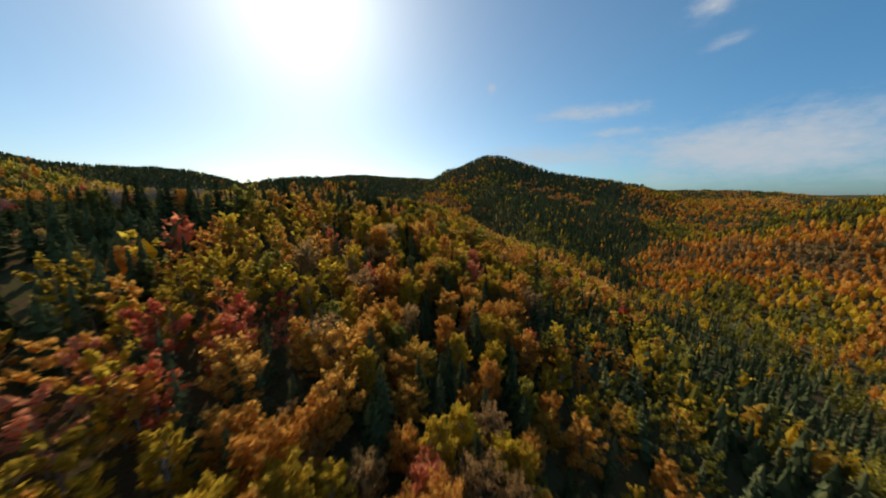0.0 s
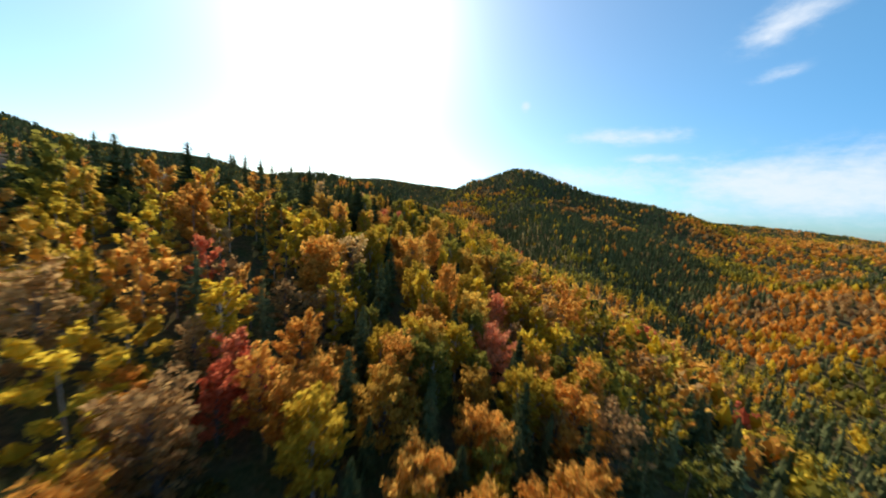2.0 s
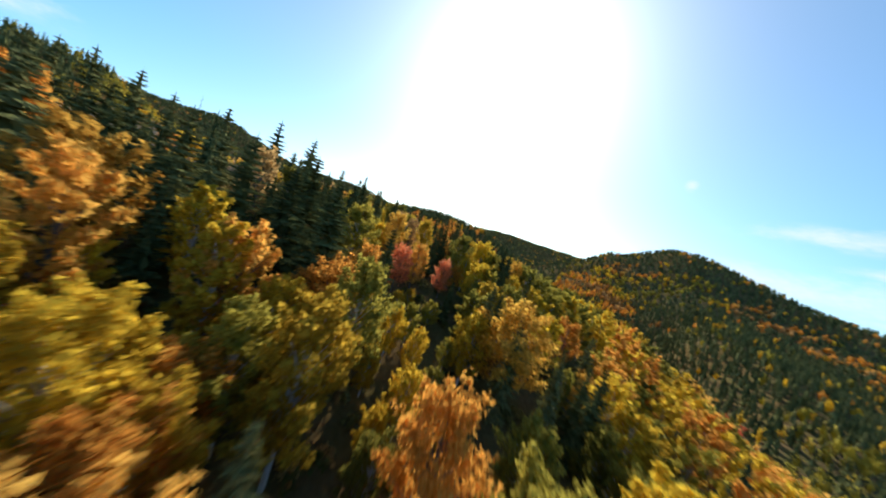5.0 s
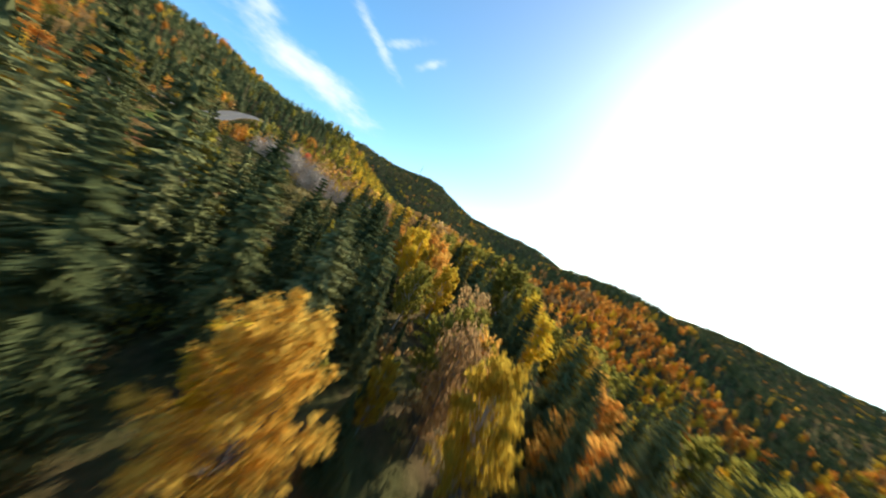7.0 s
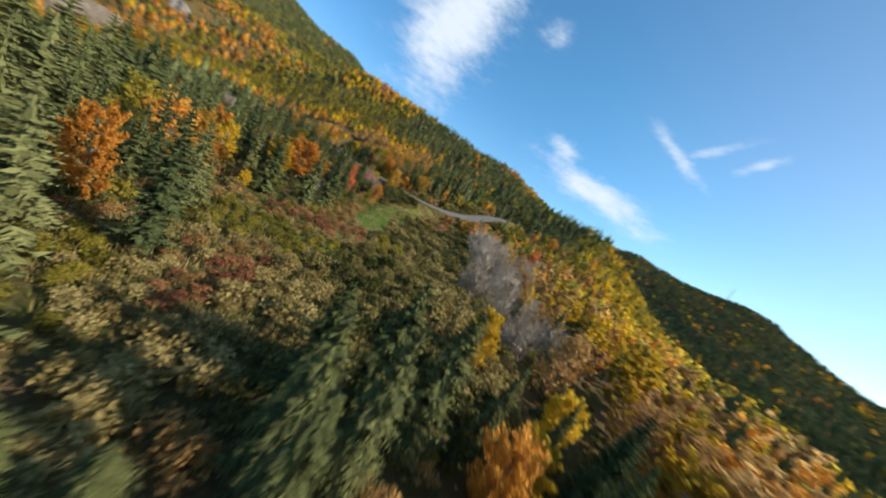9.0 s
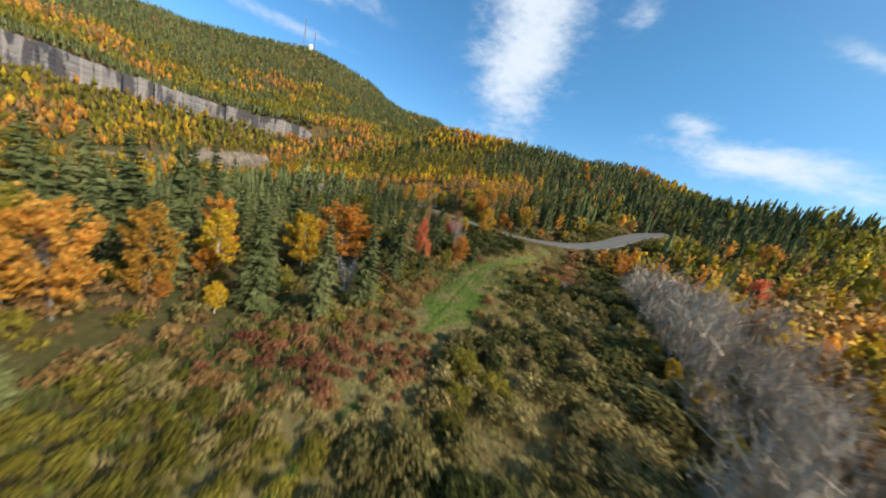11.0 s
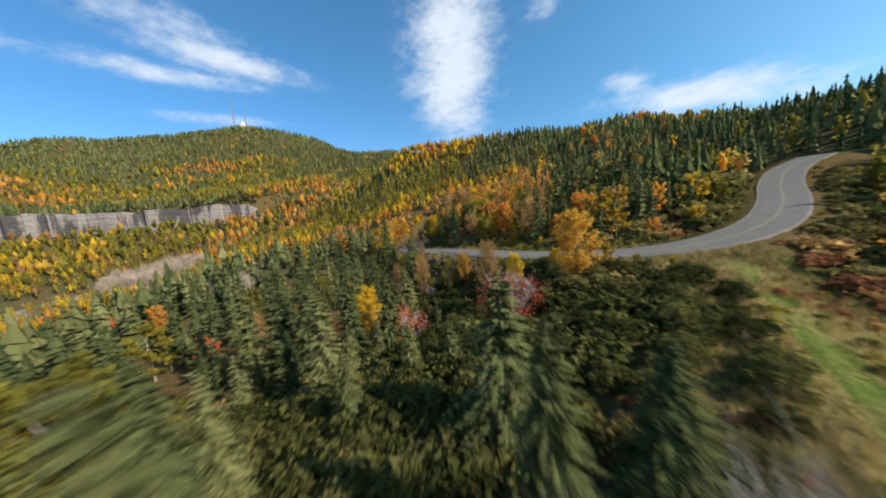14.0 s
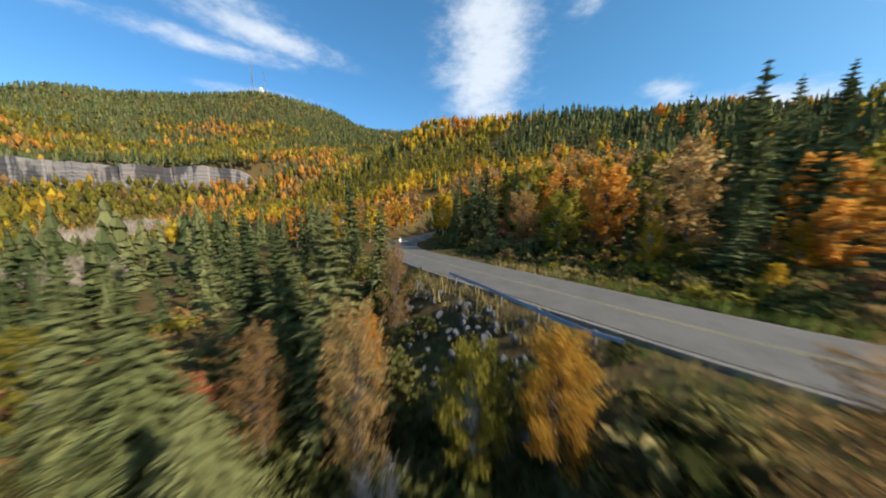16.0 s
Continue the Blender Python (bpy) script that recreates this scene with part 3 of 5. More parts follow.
def mixture(x, y, rng, far=False):
    """The kind of tree at each place; far off the kinds stand in larger patches."""
    u, s = valley(x, y)
    z = land(x, y)
    k, d = cliff_side(x, y)
    dark = 0.44 + 0.50 * (wave(x, y, 11, 1) - 0.5) + 0.45 * (wave(x, y, 47, 2) - 0.5)
    dark += 0.45 * np.exp(-((u + 188) / 16) ** 2) * (y < 260) * (x > -110)          # crest of the spur
    dark += 0.14 * np.exp(-((u + 10) / 40) ** 2)                                      # valley floor
    dark += 0.10 * (u < -300) * (y < 250)                                             # upper west hill
    # past y 450 extra spruce darkens the far flank in place of shade
    dark += 0.30 * smooth(60, 130, z) + 0.14 * (y > 450) * (u > -260) * smooth(420, 560, y) + 0.40 * (y > 800) * smooth(20, 70, z)
    dark -= 0.20 * (u > 40) * (y > 0) * (y < 800)
    dark += 0.62 * ((x < -70) & (x > -190) & (y < 118) & (y > -60) & (u < -140))      # spruce wood below the road
    dark += 0.50 * ((x < -34) & (x > -95) & (y > 128) & (y < 200))                    # spruces round the meadow
    dark += 0.60 * ((x < -84) & (x > -128) & (y > 96) & (y < 153))
    dark -= 0.35 * ((x < -88) & (x > -330) & (y > 165) & (y < 330))                   # orange wood to the north
    dark += np.where(x > -212, 0.14, 0.34) * ((x < -184) & (x > -260) & (y > 62 + 0.25 * (x + 200)) & (y < 104)) - 0.25 * ((x < -181) & (x > -260) & (y < 58) & (y > -40))   # above the road
    band = np.sin(d / 34 + 1.6 * np.sin(x / 120) + 0.5)
    south = (d < 0) & (y < -150)
    dark += np.where(south, 0.36 * band - 0.17 + 0.85 * smooth(98, 128, z), 0) + 0.55 * ((d < 0) & (d > -34) & south)
    dark -= 0.42 * ((d > 0) & (d < 170) & (y < -60))                                  # olive apron below the cliff
    dark += 0.45 * ((x < -60) & (y > 262)) - 0.52 * ((x > -230) & (x < -20) & (y > 285) & (y < 470))   # the northern knoll
    dark -= 0.40 * ((x > -95) & (x < 45) & (y > 196) & (y < 285))                     # young growth in the ravine
    dark += 0.22 * ((x < -255) & (x > -312) & (y > 125) & (y < 185)) + 0.45 * ((x < -312) & (x > -370) & (y > 60) & (y < 185))                   # spruces on the ridge's crest
    dark -= 0.06 * ((x < -212) & (x > -345) & (y > 104) & (y < 182))                 # golden wood round the upper bend
    dark -= 0.08 * ((x < -200) & (x > -335) & (y > 0) & (y < 110))                    # birches among the spruces above the road
    face = (x < -188) & (x > -420) & (y > -210) & (y < 70)                            # the ridge's near face: dark above, bright below
    dark += np.where(face, 0.34 * smooth(14, 38, z) - 0.46 * smooth(26, 8, z) * (y < 25) + 0.16 * (y > 25), 0)
    dark -= 0.25 * ((x > -75) & (x < 120) & (y < 200) & (u < -35) & (u > -182))        # broad-leaved hillside
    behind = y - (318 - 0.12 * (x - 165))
    far_shade = smooth(0, 40, behind) * (x > 60) * smooth(760, 520, y + 0.35 * x)                                         # dark spruce stands in for the shade on the far hill
    dark += 0.46 * far_shade - 0.24 * ((x > 190) & (behind < 0) & (behind > -150))
    dark = np.clip(0.5 + (2.5 if far else 1.4) * (dark + 0.22 * (wave(x, y, 95, 11) - 0.5) - 0.5), 0.05, 0.95)
    spruce = rng.uniform(size=x.shape) < dark
    loose, small, broad = (0.36, 0.50, 0.95) if far else (0.72, 0.60, 0.60)
    tone = 0.48 + loose * (rng.uniform(size=x.shape) - 0.5) + small * (wave(x, y, 9, 3) - 0.5) + broad * (wave(x, y, 37, 4) - 0.5)
    # fewer warm crowns deepen the shade put into the far hill's colours
    warm = 0.26 * ((u > 40) | (x > 190)) * (y > 0) * (1 - 0.6 * far_shade) - 0.16 * (y < -60) + 0.16 * face + 0.04 * ((x < -205) & (x > -345) & (y > 100) & (y < 185)) + 0.03 * ((d > 0) & (d < 170) & (y < -60)) + 0.08 * ((x > -75) & (y < 200) & (u < -35)) + 0.22 * ((x > -260) & (x < -20) & (y > 285) & (y < 560))
    kinds = np.full(x.shape, "olive", dtype="<U8")
    kinds[tone > 0.43 - warm] = "gold"
    kinds[tone > 0.65 - warm] = "orange"
    kinds[tone > 0.92 - 0.3 * warm] = "russet"
    kinds[(tone > 1.06) & (x > -75) & (not far)] = "red"
    turn = rng.uniform(size=x.shape)
    kinds[(kinds == "gold") & (y < -150) & (turn < 0.25)] = "russet"
    kinds[(kinds == "gold") & (y < -150) & (turn > 0.45)] = "olive"
    kinds[(kinds == "orange") & face & (rng.uniform(size=x.shape) < 0.3)] = "russet"
    hillside = (x > -75) & (y < 205) & (u < 10)
    again = rng.uniform(size=x.shape)
    kinds[hillside & (kinds == "olive") & (again < 0.24)] = "gold"
    kinds[hillside & (kinds == "olive") & (again > 0.80)] = "yellow"
    kinds[hillside & (kinds == "russet") & (again < 0.4)] = "yellow"
    kinds[hillside & (kinds == "orange") & (again < 0.12)] = "gold"
    north_wood = (x < -88) & (x > -330) & (y > 160) & (y < 330)
    kinds[north_wood & (kinds == "orange") & (again < 0.3)] = "russet"
    kinds[north_wood & (kinds == "orange") & (again > 0.7)] = "gold"
    bend = (x < -178) & (x > -345) & (y > 42) & (y < 185)
    kinds[bend & np.isin(kinds, ("gold", "orange")) & (again < 0.4)] = "olive"
    kinds[bend & (kinds == "gold") & (again > 0.75)] = "russet"
    kinds[spruce] = "spruce"
    kinds[(x < -97) & (x > -128) & (y > 104) & (y < 140)] = "spruce"              # nothing else between the large maples
    return kinds


def scatter(x0, x1, y0, y1, gap, seed):
    rng = np.random.default_rng(seed)
    ax, ay = np.meshgrid(np.arange(x0, x1, gap), np.arange(y0, y1, gap), indexing="ij")
    ax = ax + rng.uniform(-0.48, 0.48, ax.shape) * gap
    ay = ay + rng.uniform(-0.48, 0.48, ay.shape) * gap
    return ax.ravel(), ay.ravel(), rng


def open_ground(x, y):
    """Whether a place is kept free of trees: road, meadow, track, cliff."""
    road, _ = nearest(ROAD_LINE, x, y)
    mead, _ = nearest(MEADOW, x, y)
    k, d = cliff_side(x, y)
    bushy = (mead < 33) & (x < -92) & (x > -192) & ((y - 157) - 0.47 * (x + 98) > 0)
    bank = (x < -134) & (x > -176) & (y > 103) & (y < 128)
    return (road < np.where((x < -176) & (y > 100), 11.5, 7.5)) | (mead < MEADOW_HALF) | bushy | bank | ((d < 6) & (d > -3) & (k > 0.06) & (k < 1.3))


def seen_side(x, y):
    """All round but for the south-east, which the flight never faces."""
    north = np.degrees(np.arctan2(-x, y + 30))
    west = np.degrees(np.arctan2(-(x + 80), y - 160)) % 360
    return ((north > -62) & (north < 95)) | ((west > 30) & (west < 204))


# Places high over the valley and the meadow from which a wood can be seen.
OUTLOOK = [(0, 0, 0), (3, 60, -2), (2, 106, -3), (-17, 159, 2), (-47, 186, 8), (-80, 184, 12), (-100, 158, 10), (-120, 128, 9), (-140, 103, 6), (-156, 85, 4)]
CELL = 8.0
cell_x, cell_y = np.meshgrid(np.arange(-1760, 1560, CELL), np.arange(-1060, 1960, CELL), indexing="ij")
cell_z = land(cell_x, cell_y)


def in_sight(x, y):
    """Whether a tree top at each place shows over the hills between."""
    z = footing(x, y) + 13.0
    seen = np.zeros(x.shape, bool)
    for ex, ey, ez in OUTLOOK:
        clear = np.ones(x.shape, bool)
        for f in np.linspace(0.04, 0.97, 56):
            i = np.clip(((ex + (x - ex) * f + 1760) / CELL).astype(int), 0, cell_z.shape[0] - 1)
            j = np.clip(((ey + (y - ey) * f + 1060) / CELL).astype(int), 0, cell_z.shape[1] - 1)
            clear &= cell_z[i, j] - 3.0 < ez + (z - ez) * f
        seen |= clear
    return seen


class Wood:
    """Gathers many plants into one mesh."""

    def __init__(self):
        self.points, self.tint, self.slot = [], [], []

    def add(self, shapes, kind, x, y, z, high, wide, rng):
        """Plants of one kind at all the places, from a few shapes in turn."""
        pick = rng.integers(0, len(shapes), len(x))
        tint = rng.uniform(size=len(x))
        turn = rng.uniform(0, 2 * math.pi, len(x))
        for v, shape in enumerate(shapes):
            sel = pick == v
            if not sel.any():
                continue
            c, s = np.cos(turn[sel])[:, None, None], np.sin(turn[sel])[:, None, None]
            hh, ww = (high[sel] / 10)[:, None, None], (high[sel] / 10 * wide[sel])[:, None, None]
            px, py, pz = shape[None, :, :, 0], shape[None, :, :, 1], shape[None, :, :, 2]
            out = np.stack([(px * c - py * s) * ww + x[sel][:, None, None], (px * s + py * c) * ww + y[sel][:, None, None],
                            pz * hh + z[sel][:, None, None]], -1)
            self.points.append(out.reshape(-1, 3, 3).astype(np.float32))
            self.tint.append(np.repeat(tint[sel], len(shape)))
            self.slot.append(np.full(sel.sum() * len(shape), STUFF_KINDS.index(kind)))

    def build(self, name, label, category):
        pts = np.concatenate(self.points)
        mesh = mesh_of(name, *tris(pts), [stuff_leaf[k] for k in STUFF_KINDS], np.concatenate(self.tint), np.concatenate(self.slot))
        return tagged(new(name, mesh), label, category, kind="stuff")


STUFF_KINDS = sorted(LEAF)


def shapes_for(kind, level):
    """A few simplified trees, 10 m high: level 0 stands near, 3 on the farthest hills."""
    out = []
    for v in range(4 if level < 3 else 3):
        seed = 5000 + 10 * level + v + 100 * STUFF_KINDS.index(kind)
        rng = np.random.default_rng(seed)
        if kind == "spruce":
            if level == 0:
                wood, boughs = conifer(seed, 10, 5.0, 17, 7, 2)
                out.append(boughs)
            elif level == 1:
                wood, boughs = conifer(seed, 10, 5.2, 13, 6, 1)
                out.append(np.concatenate([skirts(seed, 10, 3.5, 9, 7), boughs]))
            else:
                out.append(skirts(seed, 10, (4.6, 4.8)[level - 2], (5, 3)[level - 2], (6, 5)[level - 2]))
        elif level < 2:
            wood, crown = broadleaf(seed, 10, 5.8, 14 - 2 * level, 44, 0.36, 0.18, True)
            out.append(crown)
        elif level == 2:
            wood, crown = broadleaf(seed, 10, 6.4, 7, 8, 0.85, 0.2)
            out.append(np.concatenate([lump(rng, np.array([0, 0, 5.4]), np.array([1.6, 1.6, 3.0])), crown]))
        else:
            wood, crown = broadleaf(seed, 10, 6.4, 4, 3, 1.25, 0.2)
            out.append(np.concatenate([lump(rng, np.array([0, 0, 5.2]), np.array([2.5, 2.5, 4.2])), crown]))
    return out


# Single trees that stand out: kind, place, height, width.
SINGLE = [
    ("red", 11.8, 106, 14, 1.1), ("red", -20.9, 78.6, 10.5, 0.9), ("gold", -9.7, 78.3, 14, 1.16), ("orange", -19.7, 66.2, 13.4, 1.05),
    ("russet", -38, 77, 14.6, 1.16), ("orange", -52, 107.5, 13.4, 1.1), ("gold", -61.8, 82.4, 13.4, 1.05), ("gold", -4, 110.9, 15.9, 0.63),
    ("orange", 0.6, 119.1, 16.5, 0.68), ("gold", 7.6, 132.4, 14.6, 0.68), ("gold", 21.2, 127.9, 13.4, 1.05), ("red", 12.7, 121.4, 13.4, 0.73),
    ("gold", -31.3, 118.4, 13.4, 0.73), ("russet", -22.3, 118.3, 13.4, 1.16), ("orange", -7, 146, 14.6, 0.89), ("spruce", -5.9, 120.4, 14, 0.95),
    ("spruce", -13.1, 118.3, 13, 0.95), ("orange", 8.1, 77.2, 12.2, 0.84), ("orange", 0.6, 65.6, 12.2, 0.89), ("olive", -23.3, 55.6, 13.4, 1.05),
    ("gold", -31, 62.7, 13.4, 0.95), ("gold", 3.5, 42.5, 12.2, 0.95), ("orange", 10.1, 55.7, 12.2, 0.95), ("red", 24.3, 72.9, 12.2, 0.95),
    ("gold", -46.4, 45, 13.4, 1.16), ("orange", -57.1, 132.9, 12.8, 1.1), ("gold", -2.3, 139.8, 12.2, 0.63), ("spruce", -48.4, 132.5, 17, 0.95),
    ("spruce", -35.9, 153, 17, 0.95), ("spruce", -83.6, 106.4, 9.5, 0.9), ("spruce", -90, 102, 10.5, 0.9), ("spruce", -60, 126, 17, 0.95),
    ("spruce", -66, 120, 17, 0.95), ("spruce", -42, 142, 17, 0.95), ("spruce", -39, 147, 17, 0.95), ("spruce", -29, 152, 17, 0.95),
    ("red", -128.6, 117.5, 8.8, 0.62), ("red", -128.1, 120.2, 4.9, 1.15), ("orange", -135.2, 123.6, 6.6, 1.35), ("orange", -36.9, 156.6, 3.6, 1.5),
    ("orange", -31.8, 162.4, 6.3, 1.5), ("orange", -25.9, 180.3, 5.6, 1.5), ("olive", -36.5, 163.7, 12, 1.25), ("spruce", -45.2, 158.3, 13.4, 0.82),
    ("spruce", -45.8, 154.9, 9.7, 1.13), ("spruce", -40, 164.3, 14.3, 0.77), ("gold", -40.6, 173.5, 6.2, 1.5), ("olive", -44, 185.6, 9, 1.1),
    ("spruce", -41.4, 166.9, 13, 0.92), ("spruce", -46, 171.1, 13.8, 0.79), ("spruce", -45.1, 175.3, 12, 0.91),
    ("spruce", -56.4, 173.6, 11.8, 1.01), ("spruce", -57.5, 179.4, 11.9, 1), ("spruce", -61.3, 183, 12.1, 0.98), ("gold", -74.5, 189.5, 7.4, 0.8),
    ("spruce", -76.2, 181.4, 10.6, 1.12), ("spruce", -70.5, 179.9, 5.6, 1.35), ("spruce", -68.4, 177.4, 6.2, 1.2), ("spruce", -82.1, 181.1, 11.5, 0.95), ("orange", -84.6, 190.5, 7.5, 0.8),
    ("gold", -88.2, 192, 6.1, 1.41), ("gold", -97.9, 182.8, 8.5, 1.01), ("spruce", -76.3, 159, 13.1, 0.8), ("spruce", -69.5, 160.6, 12.4, 0.92),
    ("orange", -74, 149.4, 10.5, 0.82), 
    ("spruce", -88.6, 126.8, 11.8, 1.10), ("spruce", -96.8, 135.2, 12.5, 0.95), ("spruce", -102.4, 138.7, 12.5, 0.85),
    ("spruce", -108.3, 136.8, 11.1, 0.9), ("spruce", -115.6, 130.9, 13.3, 0.75), ("orange", -109.7, 122, 10.8, 1.7),
    ("gold", -103.2, 124.9, 9.6, 1.1), ("spruce", -125.7, 114.2, 13.3, 0.75), ("spruce", -134.5, 114.8, 10.6, 0.9), ("spruce", -138.8, 124.3, 6.9, 0.86),
    ("spruce", -114, 122.7, 12.4, 0.8), ("spruce", -144.9, 84.8, 14.5, 0.72), ("spruce", -139.5, 84.6, 13, 0.81), ("spruce", -134.7, 84, 13.3, 0.79),
    ("spruce", -129.2, 79.4, 13.8, 0.76), ("yellow", -163.3, 102.7, 9.8, 1.05),
    ("russet", -120, 124.8, 9.5, 0.5), ("gold", -162.2, 93.8, 7.4, 1.0), ("olive", -163.7, 76.6, 7.4, 1.05), ("yellow", -165.4, 79.6, 6.4, 1.0),
    ("spruce", -159.8, 69.5, 13.2, 0.9), ("spruce", -158.2, 64.9, 11.9, 0.92), ("spruce", -156.6, 61.8, 11.7, 0.94),
    ("spruce", -152, 67.7, 10.8, 1.06), ("spruce", -149.6, 65.8, 11.3, 1.01), ("spruce", -154.4, 74.4, 8.5, 1.23), ("russet", -156, 69.1, 8.2, 0.61),
    ("russet", -165.7, 65.4, 8.1, 0.61), ("orange", -161.5, 69.2, 7.5, 0.6), ("spruce", -191, 80.7, 14.5, 0.82), ("spruce", -209.6, 71.7, 14.5, 0.66),
    ("spruce", -215.9, 81, 18, 0.7), ("spruce", -196.1, 84.5, 12.4, 0.96), ("spruce", -188.8, 80.9, 7.3, 1.31), ("orange", -191.7, 85.3, 6.1, 1.5),
    ("gold", -187.2, 83.3, 3.3, 1.05), ("russet", -205, 73.4, 12.6, 0.6), ("gold", -188.4, 74.8, 5.8, 0.75), ("spruce", -208, 96, 13, 1),
    ("spruce", -214, 92, 13, 1), ("orange", -208, 84, 9, 1.05), ("olive", -221.5, 110, 8, 1.25), ("orange", -211.3, 58.3, 11.4, 1.0), ("gold", -197.5, 82.6, 3.6, 0.9), ("spruce", -204.2, 79.1, 19.5, 0.75), ("spruce", -246.4, 62.4, 22, 0.7), ("spruce", -244.4, 84.8, 20, 0.75), ("spruce", -222, 75.5, 18, 0.75),
    ("red", -30, 167.9, 8.5, 0.9), ("orange", -29.4, 172.3, 9, 0.8), ("red", -25.6, 176.5, 7.5, 0.8), ("yellow", -37.5, 174, 10.2, 0.95),
    ("gold", -24.9, 184, 8, 0.8), ("orange", -31, 161.2, 8.5, 1.1), ("russet", -50, 154.3, 13, 1.0), ("olive", -30.6, 164.8, 7, 1.1),
    ("spruce", -31.5, 180, 9, 0.9), ("olive", -26.6, 181, 8, 0.9), ("spruce", -78, 184, 11, 1.0), ("spruce", -79, 178.5, 10, 1.0),
    ("spruce", -74, 184, 10, 1.0), ("spruce", -84, 184.5, 11.5, 0.95), ("orange", -203, 143.3, 8.5, 1.2),
    ("gold", -196, 146.5, 8, 1.1), ("gold", -189, 149, 7, 1.2), ("orange", -146.5, 138.5, 2.6, 1.1), ("spruce", -144.3, 136.2, 3.4, 1.3),
    ("spruce", -75, 112, 16, 0.95), ("spruce", -82, 104.5, 16, 0.95), ("spruce", -54, 129.5, 16, 0.95), ("spruce", -45, 137, 16, 0.95), ("spruce", -33, 149, 16, 0.95),
    ("spruce", -24, 157, 14.5, 0.8), ("spruce", -57, 122.5, 15, 0.8), ("spruce", -124, 118.3, 14, 0.85), ("spruce", -116.2, 109.4, 10.5, 0.95),
    ("spruce", -60.4, 167, 11.7, 1.25), ("spruce", -66.6, 168.2, 13.7, 1.05), ("olive", -57, 176.6, 8.3, 0.6), ("gold", -57.2, 190.3, 8.2, 0.9),
    ("olive", -54.5, 185.5, 8, 0.9), ("gold", -68.2, 188.9, 7, 0.75), ("orange", -64.2, 192.1, 7.8, 0.8), ("spruce", -53.5, 178.4, 7.8, 1.15),
    ("russet", -163.7, 87.1, 11, 0.8), ("spruce", -153.4, 85.1, 5.0, 0.8), ("spruce", -149, 74.6, 10.3, 0.8),
    ("spruce", -142.8, 72.4, 10.4, 0.9), ("spruce", -146, 71.1, 10.5, 0.85), ("russet", -159.7, 73.1, 10, 0.65),
    ("spruce", -138.9, 109.5, 10.3, 1.35), ("spruce", -141.1, 116.7, 7.6, 1.3), ("gold", -36.7, 183.5, 9.5, 0.8), ("russet", -40.4, 183.6, 9, 0.75),
    ("gold", -76.5, 190.5, 8.6, 0.7), ("gold", -79.8, 192.6, 9, 0.7), ("orange", -92.1, 126.6, 4.5, 1.20), ("gold", -93.2, 135.1, 3.6, 1.20), ("orange", -88.7, 131.5, 2.7, 1.30),
    ("russet", -47.4, 188.2, 9.5, 0.7), ("orange", -43.4, 187.4, 7.6, 0.7), ("gold", -65.7, 190.8, 8.3, 0.75), ("gold", -71, 191, 9.4, 0.7),
    ("orange", -69.5, 194, 9.2, 0.7), ("orange", -78.6, 195.9, 9, 0.8), ("spruce", -62, 179.2, 8.7, 1.1),
    ("gold", -203.5, 108.5, 6.0, 1.3), ("olive", -207, 106, 4.5, 1.3), ("orange", -194.5, 103.5, 3.6, 1.3), ("orange", -190.5, 91, 4.2, 0.9), ("gold", -207, 94, 4.5, 1.0),
    ("spruce", -70.3, 130.2, 16, 0.8), ("spruce", -67.6, 135.8, 16.5, 0.8), ("spruce", -66.3, 138.6, 17, 0.75), ("spruce", -64.4, 142.6, 16.5, 0.8),
    ("spruce", -62.8, 146, 15, 0.8), ("spruce", -59.9, 151.9, 16.5, 0.8), ("spruce", -56.8, 158.5, 18, 0.75), ("spruce", -54.2, 163.9, 17.5, 0.75),
    ("spruce", -88.4, 92.2, 17, 0.8), ("spruce", -91.4, 86, 19.5, 0.75), ("spruce", -74.4, 123.5, 13.5, 0.85), ("spruce", -79.2, 111.5, 16, 0.75),
    ("orange", -117.4, 37.6, 7.5, 1.3), ("red", -124.9, 64.6, 5, 1.1), ("russet", -131.6, 64.6, 5.5, 1.1), ("russet", -139.3, 78.3, 5.5, 1.0),
    ("red", -110.1, 34.2, 6.5, 1.2), ("russet", -130.4, 76.7, 5, 1.1), ("red", -153.1, 65.9, 5.5, 1.0), ("russet", -156.1, 59.9, 7, 1.2),
    ("orange", -93.1, 119.0, 10.4, 0.95), ("gold", -92.9, 123.6, 9.2, 1.1), ("orange", -91.8, 124.1, 2.8, 1.3), ("yellow", -87.6, 129.4, 10.0, 0.9), ("gold", -134.4, 164.1, 3.7, 1.20), ("gold", -130.3, 166.8, 4.8, 1.20), ("orange", -245.9, 160.8, 11.4, 0.90), ("red", -204.0, 164.1, 11.5, 0.90),
    ("gold", -191.2, 84.1, 4.6, 0.85), ("orange", -203.8, 85.4, 9, 1.2), ("olive", -214.3, 92.1, 10, 1.1),
    ("gold", -169.6, 104.2, 4.2, 1.1), ("olive", -171.5, 107.2, 2.6, 1.3), ("olive", -173.5, 110.8, 2.4, 1.3), ("gold", -168.4, 97, 3.8, 1.2),
]
for n_tree, (kind, x, y, high, wide) in enumerate(SINGLE):
    close = nearest(FLIGHT, np.array([x]), np.array([y]), 140)[0][0] < 20
    brushed = x < -118 and nearest(FLIGHT, np.array([x]), np.array([y]), 140)[0][0] < 14
    plant(kind, 6 + n_tree % 2 if brushed else 4 + n_tree % 2 if close else n_tree % 4, x, y, high, wide * ((1.42 if high > 14.9 and x > -120 else 1.12) if kind == "spruce" else 1.0), n_tree * 1.3)
single_xy = np.array([(s[1], s[2]) for s in SINGLE])

